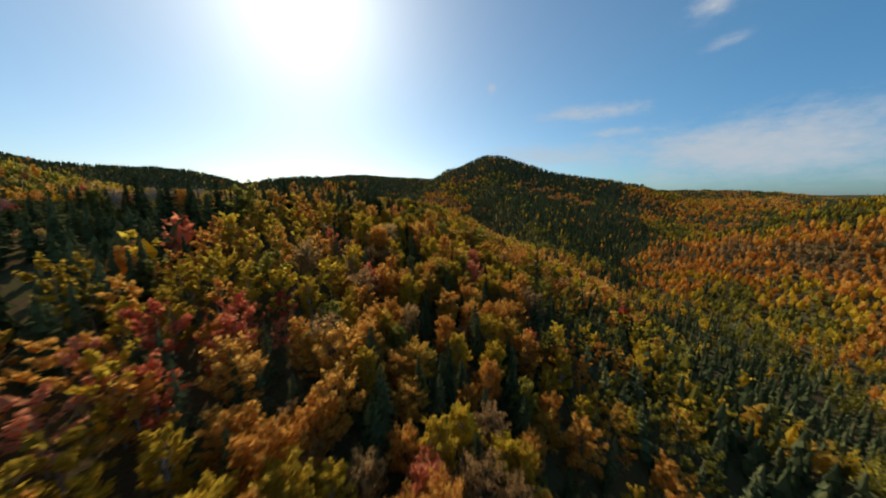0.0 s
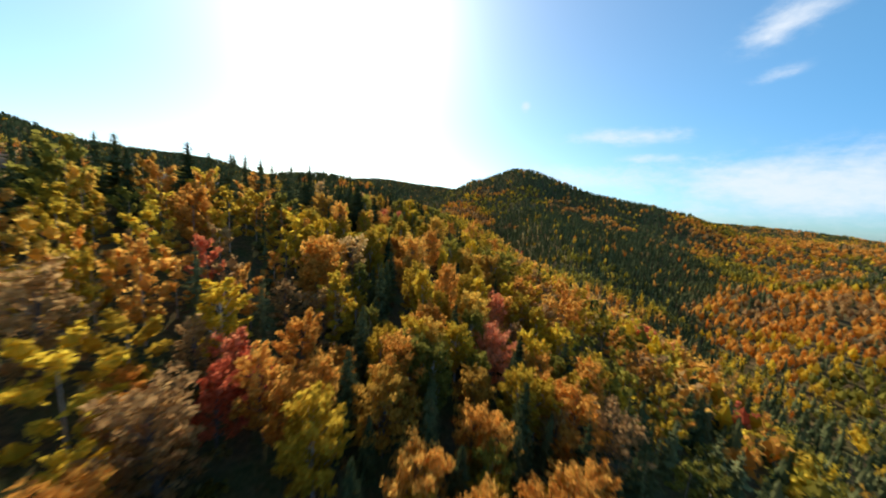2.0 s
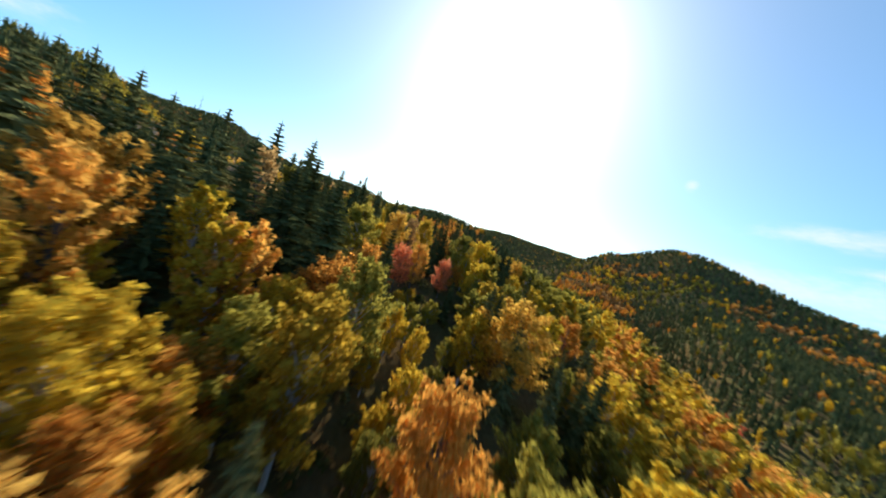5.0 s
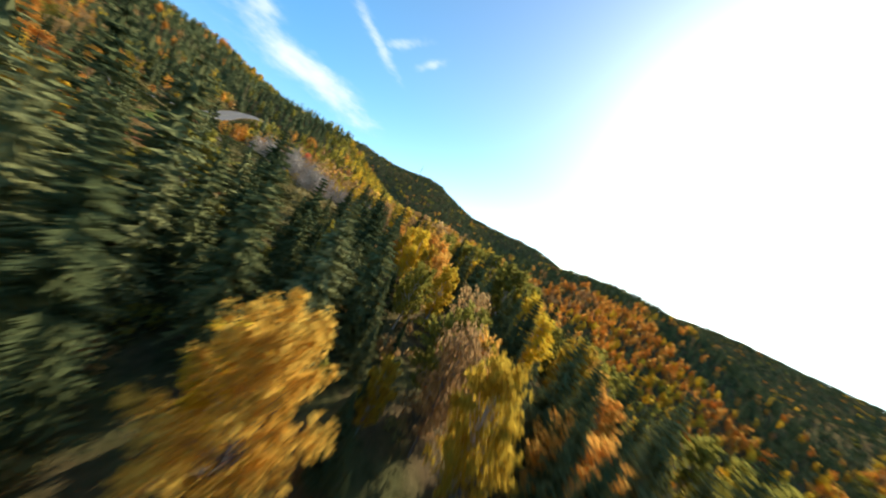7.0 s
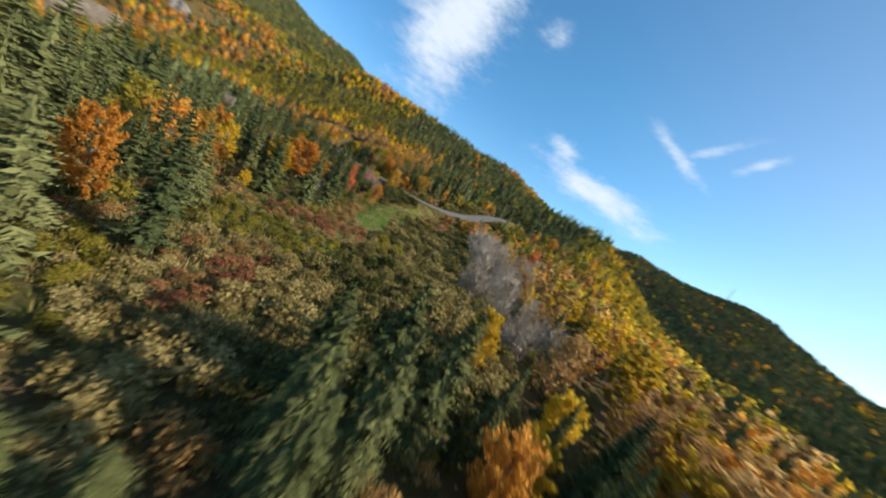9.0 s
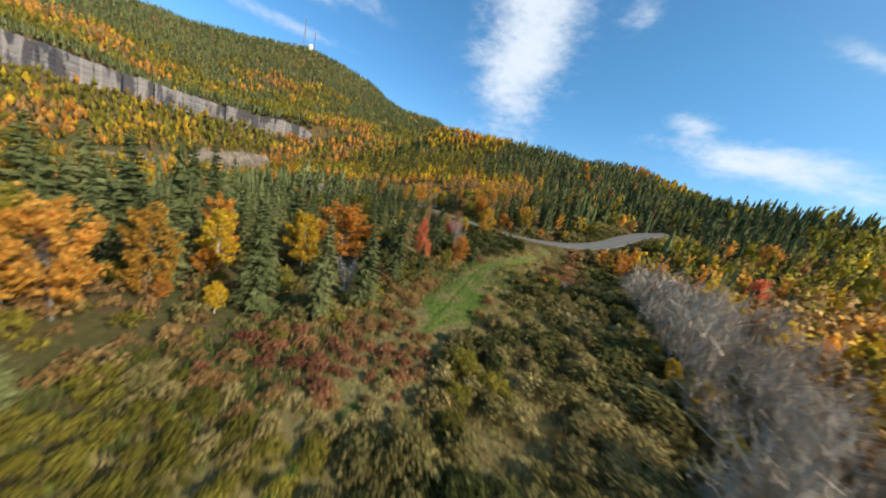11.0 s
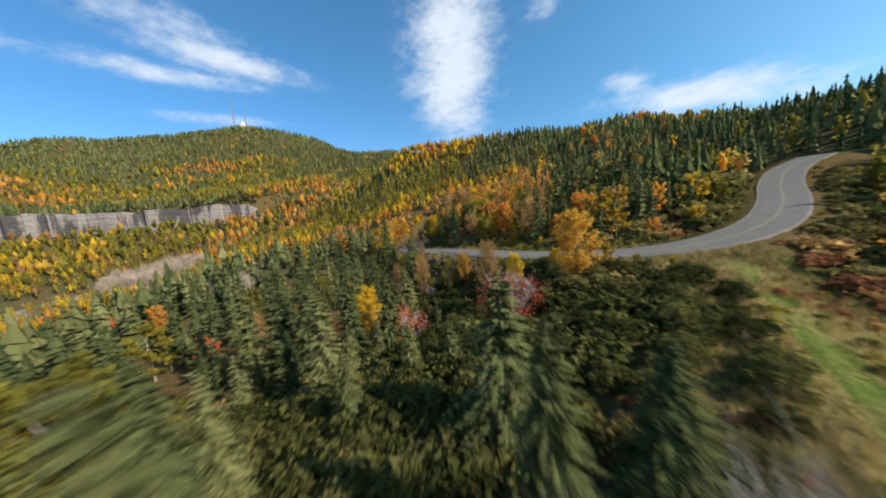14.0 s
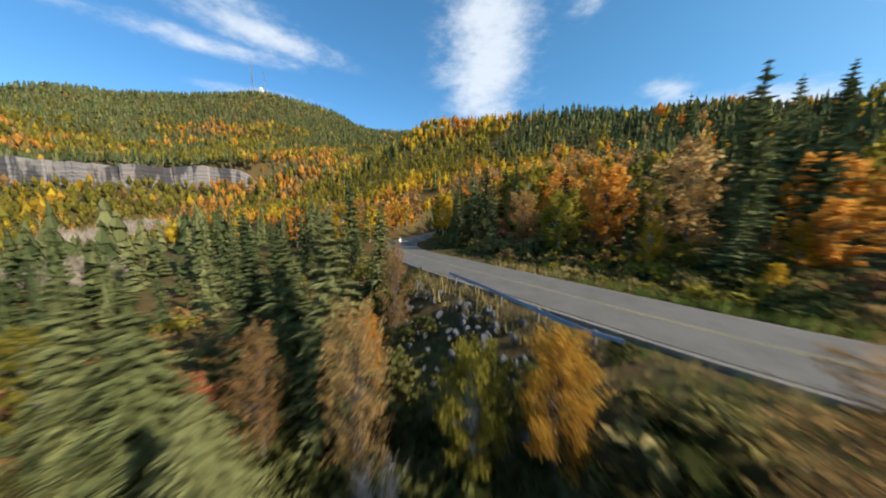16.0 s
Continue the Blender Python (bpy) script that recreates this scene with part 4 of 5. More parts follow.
# The woods along the flight: nearest trees singly, the others joined.
tx, ty, rng = scatter(-300, 250, -70, 360, 4.3, 11)
dx, dy, _ = scatter(-68, -33, 160, 187, 3.3, 17)
tx, ty = np.concatenate([tx, dx]), np.concatenate([ty, dy])
line, _ = nearest(FLIGHT, tx, ty, 140)
free = ~open_ground(tx, ty) & (line < 110) & (ty > -24)
crowded = (tx > -75) & (ty < 165) & (rng.uniform(size=tx.shape) < 0.22)
sparse = (tx < -95) & (tx > -190) & (ty > 146) & (ty < 200) & (nearest(MEADOW, tx, ty)[0] < 58) & (rng.uniform(size=tx.shape) < 0.6)
clearing = ((tx > -42) & (tx < -31) & (ty > 165.5) & (ty < 173.5)) | ((tx > -105) & (tx < -84) & (ty > 124) & (ty < 151)) | ((tx > -81) & (tx < -66) & (ty > 158) & (ty < 183)) | ((tx < -121) & (tx > -148) & (ty > 104) & (ty < 126)) | (((tx + 107) / 6) ** 2 + ((ty - 131.5) / 6.5) ** 2 < 1)
open_wood = (tx < -66) & (tx > -176) & (ty < 118) & (rng.uniform(size=tx.shape) < 0.36)
verge = ((nearest(ROAD_LINE, tx, ty)[0] < 12) & (tx < -176) & (ty > 50)) | ((tx < -157) & (tx > -177) & (ty > 66) & (ty < 112)) | ((tx < -144) & (tx > -160) & (ty > 90) & (ty < 112))
free &= ~verge & ~crowded & ~clearing & ~sparse & ~open_wood
free &= np.min(np.hypot(tx[:, None] - single_xy[:, 0], ty[:, None] - single_xy[:, 1]), axis=1) > np.where((tx > -63) & (ty < 150), 4.3, 3.2)
tx, ty, line = tx[free], ty[free], line[free]
kinds = mixture(tx, ty, rng)
high = np.where(kinds == "spruce", rng.uniform(6.5, 12.5, len(tx)), rng.uniform(7.0, 11.5, len(tx)))
grown = (tx > -75) & (ty < 165)
high = np.where(grown, rng.uniform(8, 15, len(tx)), high)
high = high * np.where((tx < -66) & (tx > -176) & (ty < 118), rng.uniform(0.62, 1.22, len(tx)), 1.0) * np.where((tx < -176) & (ty < 150), np.where((kinds == "spruce") & (tx < -200) & (ty > 60), rng.uniform(0.7, 1.45, len(tx)), 0.95), 1.0)
wide = np.where(kinds == "spruce", rng.uniform(0.75, 1.05, len(tx)), rng.uniform(0.85, 1.3, len(tx)))
thinned = (tx < -70) & (tx > -176) & (ty < 118) & (kinds == "spruce")
wide = np.where(thinned, wide * 1.22, wide)
# beside the dell and under the open flight the growth is young and low
young = ((tx < -90) & (tx > -172) & (ty < 128) & (ty > 70) & (line < 9)) | ((tx < -60) & (ty > 165) & (line < 9)) | ((ty > 118) & (tx > -62) & (line < 4.5))
high = np.where(young, high * 0.5, high)
single = line < 33
count = {}
for i in sorted(np.flatnonzero(single), key=lambda q: line[q]):
    k = str(kinds[i])
    count[k] = count.get(k, 0) + 1
    if count[k] > (300 if k == "spruce" else 285):
        single[i] = False
        continue
    plant(k, 4 + count[k] % 2 if line[i] < 17 else count[k] % 4, float(tx[i]), float(ty[i]), float(high[i]), float(wide[i]), float(i % 628) / 100)
joined = Wood()
rest = ~single & (in_sight(tx, ty) | (rng.uniform(size=tx.shape) < 0.3))
for k in LABEL:
    for level, ring in ((0, line < 42), (1, (line >= 42) & (line < 68)), (2, line >= 68)):
        sel = rest & (kinds == k) & ring
        joined.add(shapes_for(k, level), k, tx[sel], ty[sel], land(tx[sel], ty[sel]), high[sel], wide[sel], rng)
trunk_shape = tube((0, 0, -0.6), (0, 0, 7.5), 0.13, 0.04, 3)
sel = rest & (kinds != "spruce") & (line < 68)
joined.add([trunk_shape], "twig", tx[sel], ty[sel], land(tx[sel], ty[sel]), high[sel], np.ones(sel.sum()), rng)
joined.build("hillside_wood", "mixed autumn wood of birch, maple and spruce on the hillside", "woodland")

# The slopes farther off.
tx, ty, rng = scatter(-700, 620, -560, 760, 4.8, 12)
line, _ = nearest(FLIGHT, tx, ty, 140)
free = ~open_ground(tx, ty) & seen_side(tx, ty) & (line >= 110) & (np.hypot(tx + 70, ty - 90) < 620)
tx, ty = tx[free], ty[free]
grey_wood = (((tx + 97) / 30) ** 2 + ((ty + 158) / 17) ** 2 < 1) | (nearest(DIRT_ROAD, tx, ty)[0] < 7.5) | (np.hypot(tx + 568, ty + 10) < 42)
free = in_sight(tx, ty) & ~grey_wood
tx, ty = tx[free], ty[free]
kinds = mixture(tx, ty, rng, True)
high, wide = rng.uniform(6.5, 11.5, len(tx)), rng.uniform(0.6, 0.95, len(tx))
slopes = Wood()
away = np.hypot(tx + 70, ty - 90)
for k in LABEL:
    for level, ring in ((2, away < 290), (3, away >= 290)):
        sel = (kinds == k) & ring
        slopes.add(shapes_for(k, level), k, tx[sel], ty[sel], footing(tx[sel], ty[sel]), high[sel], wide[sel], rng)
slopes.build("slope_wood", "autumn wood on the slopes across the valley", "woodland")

# The farthest hills.
tx, ty, rng = scatter(-1700, 1500, -1000, 1900, 8.0, 13)
free = seen_side(tx, ty) & (np.hypot(tx + 70, ty - 90) >= 620) & (np.hypot(tx + 70, ty - 90) < 1900)
tx, ty = tx[free], ty[free]
free = in_sight(tx, ty)
tx, ty = tx[free], ty[free]
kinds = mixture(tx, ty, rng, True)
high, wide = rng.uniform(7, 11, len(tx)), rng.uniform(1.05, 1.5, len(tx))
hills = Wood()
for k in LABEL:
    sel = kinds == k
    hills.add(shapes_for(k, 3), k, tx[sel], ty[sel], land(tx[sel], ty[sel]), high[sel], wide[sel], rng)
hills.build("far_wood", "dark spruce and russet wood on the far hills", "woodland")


# ---- road ----


def ribbon(line, offset_a, offset_b, lift=0.0, drape=False):
    """Left and right edges of a strip along a line."""
    way = np.gradient(line[:, :2], axis=0)
    way /= np.linalg.norm(way, axis=1, keepdims=True)
    side = np.stack([way[:, 1], -way[:, 0]], 1)
    a, b = line[:, :2] + side * offset_a, line[:, :2] + side * offset_b
    za = (land(a[:, 0], a[:, 1]) if drape else line[:, 2]) + lift
    zb = (land(b[:, 0], b[:, 1]) if drape else line[:, 2]) + lift
    return np.column_stack([a, za]), np.column_stack([b, zb])


def strip(bm, line, offset_a, offset_b, lift, thick, drape=False):
    """A slab along a line."""
    a, b = ribbon(line, offset_a, offset_b, lift, drape)
    rings = [[bm.verts.new(p) for p in (u, v, v - (0, 0, thick), u - (0, 0, thick))] for u, v in zip(a, b)]
    for r, q in zip(rings, rings[1:]):
        for i in range(4):
            j = (i + 1) % 4
            bm.faces.new((r[i], q[i], q[j], r[j]))
    bm.faces.new(rings[0][::-1]), bm.faces.new(rings[-1])


bm = bmesh.new()
strip(bm, ROAD_LINE, -3.4, 3.4, 0.06, 0.3)
road = part("road", bm, asphalt, None)
tagged(road, "worn grey two-lane asphalt road on the hillside", "road", kind="structure")
bm = bmesh.new()
strip(bm, ROAD_LINE, -3.75, 3.75, 0.02, 0.3)
tagged(part("road_shoulder", bm, gravel, None), "pale gravel shoulder along the asphalt road", "road", kind="structure")
for off in (-0.16, 0.10):
    bm = bmesh.new()
    strip(bm, ROAD_LINE, off, off + 0.10, 0.066, 0.02)
    part("centre_line", bm, line_paint, road, "worn yellow centre line")


# ---- the grassy track ----
track_mat, n = material("green_track")
where = n.add("ShaderNodeTexCoord").outputs["Object"]
fine, patch = n.noise(where, 2.2, 6.0, 0.7), n.noise(where, 0.22, 4.0)
base = n.ramp(fine, [(0.25, (0.046, 0.070, 0.014)), (0.5, (0.092, 0.136, 0.026)), (0.75, (0.175, 0.21, 0.046))])
dry = n.ramp(fine, [(0.25, (0.10, 0.08, 0.03)), (0.5, (0.20, 0.155, 0.06)), (0.75, (0.33, 0.25, 0.11))])
share = n.add("ShaderNodeAttribute")
share.attribute_name = "green"
lush = n.math("MULTIPLY_ADD", n.math("SUBTRACT", patch, 0.5), -3.4, n.math("MULTIPLY_ADD", fine, 0.5, n.math("MULTIPLY_ADD", share.outputs["Fac"], 0.95, -0.42)), clamp=True)
base = n.mix(lush, dry, base)
bump = n.add("ShaderNodeBump", {"Height": fine, "Strength": 0.8, "Distance": 0.15}).outputs[0]
n.add("ShaderNodeOutputMaterial", {0: n.add("ShaderNodeBsdfPrincipled", {"Base Color": base, "Roughness": 0.95, "Specular IOR Level": 0.0, "Normal": bump}).outputs[0]})
step_no = np.arange(len(TRACK), dtype=float)
half = 8.5 - 3.8 * smooth(18, 46, step_no)
north_half = 22.0 - 12 * smooth(40, 80, step_no)
core = (6.0 - 4.7 * smooth(28, 52, step_no)) * (0.05 + 0.95 * smooth(24, 35, step_no)) / half
way = np.gradient(TRACK[:, :2], axis=0)
way /= np.linalg.norm(way, axis=1, keepdims=True)
cross = np.stack([way[:, 1], -way[:, 0]], 1)
lanes = np.linspace(-1, 1, 49)
spread = np.where(lanes[None, :] < 0, half[:, None], north_half[:, None]) * np.sign(lanes) * np.abs(lanes) ** 1.4
px, py = TRACK[:, 0:1] + cross[:, 0:1] * spread, TRACK[:, 1:2] + cross[:, 1:2] * spread
rut = np.exp(-((np.abs(spread) - 0.85) / 0.28) ** 2)
pz = land(px, py) + 0.14 - 0.34 * np.abs(lanes[None, :]) ** 3 - 0.09 * rut
idx = np.arange(px.size).reshape(px.shape)
faces = np.stack([idx[:-1, :-1], idx[:-1, 1:], idx[1:, 1:], idx[1:, :-1]], -1).reshape(-1, 4)
track_mesh = mesh_of("track", np.stack([px, py, pz], -1).reshape(-1, 3), faces, [track_mat], smooth_faces=True)
green_part = 1 - smooth(0.75, 1.25, np.abs(spread) / (core * half)[:, None] + 0.7 * (wave(px, py, 1.9, 4) - 0.5))
track_mesh.attributes.new("green", "FLOAT", "POINT").data.foreach_set("value", green_part.ravel().astype(np.float32))
tagged(new("track", track_mesh), "mown green grass track with two wheel ruts", "track", kind="structure")

bm = bmesh.new()
strip(bm, DIRT_ROAD, -1.6, 1.6, 0.6, 1.6, True)
tagged(part("dirt_road", bm, dirt, None), "pale dirt road through a clearing in the valley", "road", kind="structure")

# ---- shrubs, grass and thickets ----


def tuft(seed, kind_size=0.20, clusters=13, each=13, wide=14.0):
    """A low rounded shrub, 10 units high before scaling: leaf tufts over a dome."""
    rng = np.random.default_rng(seed)
    crown = []
    for k in range(clusters):
        ang, f = k * 2.4 + rng.uniform(-0.5, 0.5), math.sqrt((k + 0.5) / clusters)
        out = wide / 2 * 0.78 * f * rng.uniform(0.85, 1.1)
        c = np.array([math.cos(ang) * out, math.sin(ang) * out, 1.5 + 6.2 * math.sqrt(max(0.03, 1 - f * f)) * rng.uniform(0.8, 1.15)])
        d = rng.normal(size=(each, 3))
        d /= np.linalg.norm(d, axis=1, keepdims=True)
        crown.append(leaves(rng, c + d * rng.uniform(0.7, 2.3, (each, 1)), d + np.array([0, 0, 0.4]), kind_size * 10))
    return np.concatenate(crown)


def blades(seed, count=9):
    """A tuft of grass: thin upright blades, 10 units high before scaling."""
    rng = np.random.default_rng(seed)
    out = []
    for _ in range(count):
        x, y = rng.normal(size=2) * 5
        lean = rng.normal(size=2) * 3.5
        s = rng.uniform(0.5, 1.1)
        ang = rng.uniform(0, math.pi)
        dx, dy = math.cos(ang) * 1.1 * s, math.sin(ang) * 1.1 * s
        out.append([(x - dx, y - dy, -1), (x + dx, y + dy, -1), (x + lean[0], y + lean[1], 10 * s)])
    return np.array(out)


def in_meadow(x, y):
    d, _ = nearest(MEADOW, x, y)
    r, _ = nearest(ROAD_LINE, x, y)
    t, _ = nearest(TRACK, x, y)
    return d, r, t


shrubs = Wood()
sx, sy, rng = scatter(-245, -48, 40, 190, 1.5, 21)
d, r, t = in_meadow(sx, sy)
north = (sy - 157) - 0.47 * (sx + 98) > 0
bank = (sx < np.where(sy > 82, -126, -150)) & (sx > -172) & (sy > 56) & (sy < np.where(sx > -150, 113, 122)) & ~north & (t > 4)
edge = (d < MEADOW_HALF + np.where(sx < -118, 12, 2.5)) | ((r < 16) & (sy > 40)) | (north & (d < 31) & (sx < -90)) | bank
mown = ~north & (t < 8.5) & (sx < -124) & (sy > 112) & (rng.uniform(size=sx.shape) < 0.8)
scree = (sx < -164.5) & (sx > -171) & (sy > 64) & (sy < 80)
keep = edge & ~mown & ~scree & (r > 4.8) & ((t > 1.6 + 2.6 * smooth(-150, -115, sx)) | (sx > -113)) & (rng.uniform(size=sx.shape) < np.where(bank, 0.8, np.where(north, 0.27, 0.75) + 0.4 * wave(sx, sy, 6, 5)))
sx, sy, north, d, bank, r, t = sx[keep], sy[keep], north[keep], d[keep], bank[keep], r[keep], t[keep]
pick = wave(sx, sy, 5, 6) + rng.normal(size=sx.shape) * 0.16
kinds = np.where(pick > 0.84, "wine", np.where(pick > 0.62, "straw", np.where(pick > 0.34, "heath", np.where(pick > 0.16, "bramble", "olive"))))
kinds = np.where(north, np.where(pick > np.where(sy > 150, 0.62, 1.3), "straw", np.where(pick > np.where(sy > 146, 0.12, 0.28), "heath", "bramble")), kinds)
front = ~north & ~bank & (sx > -122)
kinds = np.where(front, np.where(pick > 0.80, "wine", np.where(pick > 0.66, "russet", np.where(pick > 0.36, "straw", "olive"))), kinds)
kinds = np.where(bank, np.where(pick > 0.98, "straw", np.where(pick > 0.86, "heath", "bramble")), kinds)
brushy = ~north & ~bank & (sx < -120) & (sx > -141) & (sy > 111)
kinds = np.where(brushy, np.where(pick > 0.72, "russet", np.where(pick > 0.48, "straw", np.where(pick > 0.2, "olive", "heath"))), kinds)
rusty = ~north & ~bank & (t > 3.4) & (t < 9) & (sx < -100) & (sx > -127)
kinds = np.where(rusty, np.where(pick > 0.55, "wine", np.where(pick > 0.25, "russet", "straw")), kinds)
low_fern = north & (t > 2.0) & (t < 7.5) & (sx < -118)
kinds = np.where(low_fern, np.where(pick > 0.78, "wine", np.where(pick > 0.5, "heath", "straw")), kinds)
reddish = north & (t > 1.8) & (t < 16) & (sx < -152)
kinds = np.where(reddish, np.where(pick > 0.52, "wine", np.where(pick > 0.3, "russet", "heath")), kinds)
hollow = (np.hypot(sx + 152, sy - 100) < 5.5) | (np.hypot(sx + 147, sy - 86) < 5)
size = rng.uniform(0.7, 1.5, len(sx)) * np.where(hollow, 0.55, 1.0) * np.where(bank, 1.5, np.where(low_fern, 0.6, np.where(north, 1.35 + 0.7 * smooth(8, 22, d), np.where(front, 0.85, 0.8)))) * (0.4 + 0.6 * smooth(5.5, 9, r)) * np.where((sx < -183) & (sy < 112) & (r > 8), 1.7, 1.0)
fine_leaved = (sx > -130) & (nearest(FLIGHT, sx, sy, 140)[0] < 26)
for kind, fine_one in [(k, f) for k in ("wine", "straw", "heath", "bramble", "olive", "russet") for f in (False, True)]:
    sel = (kinds == kind) & (fine_leaved == fine_one)
    shrubs.add([tuft(70 + v, 0.105, 16, 23) if fine_one else tuft(70 + v, 0.17, 11, 12) for v in range(4)], kind, sx[sel], sy[sel], land(sx[sel], sy[sel]), size[sel], rng.uniform(1.0, 1.6, sel.sum()), rng)
shrubs.build("meadow_shrubs", "low olive, brown and wine-red shrubs on the open meadow", "shrubs")

# Rounded bushes beside the track and on the bank, each a thing of its own.


def bush(seed):
    """A dense domed bush, 10 units high before scaling: many stems from one foot and fine leaves over the dome. Returns stems and foliage."""
    rng = np.random.default_rng(seed)
    wood, crown = [], []
    for k in range(34):
        ang, f = k * 2.4 + rng.uniform(-0.4, 0.4), math.sqrt((k + 0.5) / 34)
        out = 6.0 * f * rng.uniform(0.85, 1.12)
        c = np.array([math.cos(ang) * out, math.sin(ang) * out, 1.4 + 7.0 * math.sqrt(max(0.02, 1 - f * f)) * rng.uniform(0.82, 1.16)])
        wood.append(tube((c[0] * 0.12, c[1] * 0.12, -0.6), c, 0.16, 0.05, 3))
        d = rng.normal(size=(44, 3))
        d /= np.linalg.norm(d, axis=1, keepdims=True)
        axis = np.array([c[0] * 0.10, c[1] * 0.10, 1.0])
        spot = c + d * rng.uniform(0.3, 1.7, (44, 1)) + axis * rng.uniform(-0.6, 1.3, (44, 1))
        crown.append(leaves(rng, spot, d + np.array([0, 0, 0.5]), 0.62))
    return np.concatenate(wood), np.concatenate(crown)


BUSH_LABEL = {"heath": "rounded olive-brown bush on the open meadow", "bramble": "dark green domed bush among dry grass",
              "straw": "pale straw-brown bush with dry leaves", "olive": "yellow-green bush turning in autumn"}
bush_shapes = [bush(600 + v) for v in range(3)]
bush_stems = [mesh_of("branchwork", *tris(w_part), [bark_grey]) for w_part, _ in bush_shapes]
bush_first = {}
bx, by, rng = scatter(-176, -92, 90, 178, 2.9, 24)
d, r, t = in_meadow(bx, by)
line, _ = nearest(FLIGHT, bx, by, 140)
upper_side = (by - 157) - 0.47 * (bx + 98) > 0
on_bank = (bx < -140) & (bx > -171) & (by > 92) & (by < 121) & ~upper_side & (t > 3.5) & (r > 6.5)
spot_on = np.where(upper_side, (d < 27) & (t > np.where(bx < -118, 7.0, 3.5)) & (wave(bx, by, 5.5, 12) > 0.44), on_bank & (np.hypot(bx + 153, by - 99.6) > 5) & (by > 94)) & (line < 40)
bx, by, line, on_bank = bx[spot_on], by[spot_on], line[spot_on], on_bank[spot_on]
near_first = np.argsort(line)[:290]
for n_bush, i in enumerate(near_first):
    tone = float(wave(bx[i], by[i], 6, 13)) + rng.normal() * 0.16
    tone -= 0.42 * bool(on_bank[i])
    dull = 0.16 if by[i] < 146 else -0.14
    kind = "straw" if tone > 0.80 + 2 * dull else "heath" if tone > 0.42 + dull else "bramble" if tone > 0.08 or on_bank[i] else "olive"
    variant = n_bush % 3
    tall = float(rng.uniform(1.3, 2.5) * (1.0 if on_bank[i] else 1.05))
    m = Matrix.LocRotScale((float(bx[i]), float(by[i]), float(land(bx[i], by[i])) - 0.1), Euler((0, 0, n_bush * 1.1)), (tall / 10 * 1.15, tall / 10 * 1.05, tall / 10))
    if (kind, variant) not in bush_first:
        root = new("bush")
        root.empty_display_size = 0.4
        new("branchwork", bush_stems[variant]).parent = root
        new("foliage", mesh_of("foliage", *tris(bush_shapes[variant][1]), [thing_leaf[kind]])).parent = root
        tagged(root, BUSH_LABEL[kind], "bush", "meadow bushes")
        root.matrix_basis = m
        bush_first[kind, variant] = root
    else:
        src = bush_first[kind, variant]
        keep_m = src.matrix_basis.copy()
        src.matrix_basis = Matrix()
        copy_thing(src, m)
        src.matrix_basis = keep_m

grass = Wood()
sx, sy, rng = scatter(-185, -70, 62, 180, 0.54, 22)
d, r, t = in_meadow(sx, sy)
shaded = (sx < -138) & (sy < 116) & (r > 7) & (t > 9)
keep = ((d < MEADOW_HALF + np.where(sx < -118, 12, 6)) | ((r < 7) & (sy > 45))) & ~shaded & (r > 4.4) & (rng.uniform(size=sx.shape) < np.where(t < 9, 0.95, 0.7))
sx, sy, t = sx[keep], sy[keep], t[keep]
green = (t < 1.5 + 2.6 * smooth(-150, -115, sx)) | (wave(sx, sy, 7, 9) + rng.normal(size=sx.shape) * 0.15 > 0.62)
size = np.where(t < 1.3 + 2.4 * smooth(-150, -115, sx), rng.uniform(0.2, 0.5, len(sx)), rng.uniform(0.4, 0.95, len(sx)))
for kind, sel in (("grass", green), ("straw", ~green)):
    grass.add([blades(90 + v) for v in range(4)], kind, sx[sel], sy[sel], land(sx[sel], sy[sel]) + 0.05, size[sel], np.full(sel.sum(), 0.55), rng)
grass.build("meadow_grass", "dry straw and green grass tufts on the meadow", "grass")

# Undergrowth between the trees along the flight.
under = Wood()
sx, sy, rng = scatter(-235, 60, 10, 215, 2.5, 23)
line, _ = nearest(FLIGHT, sx, sy, 140)
keep = (line < 32) & ~open_ground(sx, sy) & (rng.uniform(size=sx.shape) < np.where(sx > -60, 0.35, 1.0))
sx, sy = sx[keep], sy[keep]
pick = wave(sx, sy, 12, 8) + rng.normal(size=sx.shape) * 0.25
pick = np.where((sx < -138) & (sx > -176) & (sy > 62) & (sy < 114), pick * 0.4, pick)
pick = np.where((sx > -86) & (sx < -62) & (sy > 154) & (sy < 187), pick + 0.4, pick)
fine = (sx < -70) & (line[keep] < 22)
for kind, sel in (("bramble", pick < 0.3), ("heath", (pick >= 0.3) & (pick < 0.55)), ("olive", (pick >= 0.55) & (pick < 0.8)), ("russet", pick >= 0.8)):
    for close, shapes in ((True, [tuft(170 + v, 0.11, 12, 15) for v in range(4)]), (False, [tuft(170 + v, 0.16, 9, 12) for v in range(4)])):
        pot = sel & (fine == close)
        under.add(shapes, kind, sx[pot], sy[pot], land(sx[pot], sy[pot]), rng.uniform(0.9, 2.4, pot.sum()), rng.uniform(0.8, 1.3, pot.sum()), rng)
under.build("undergrowth", "brown and olive undergrowth beneath the trees", "shrubs")

# Grey leafless thickets.


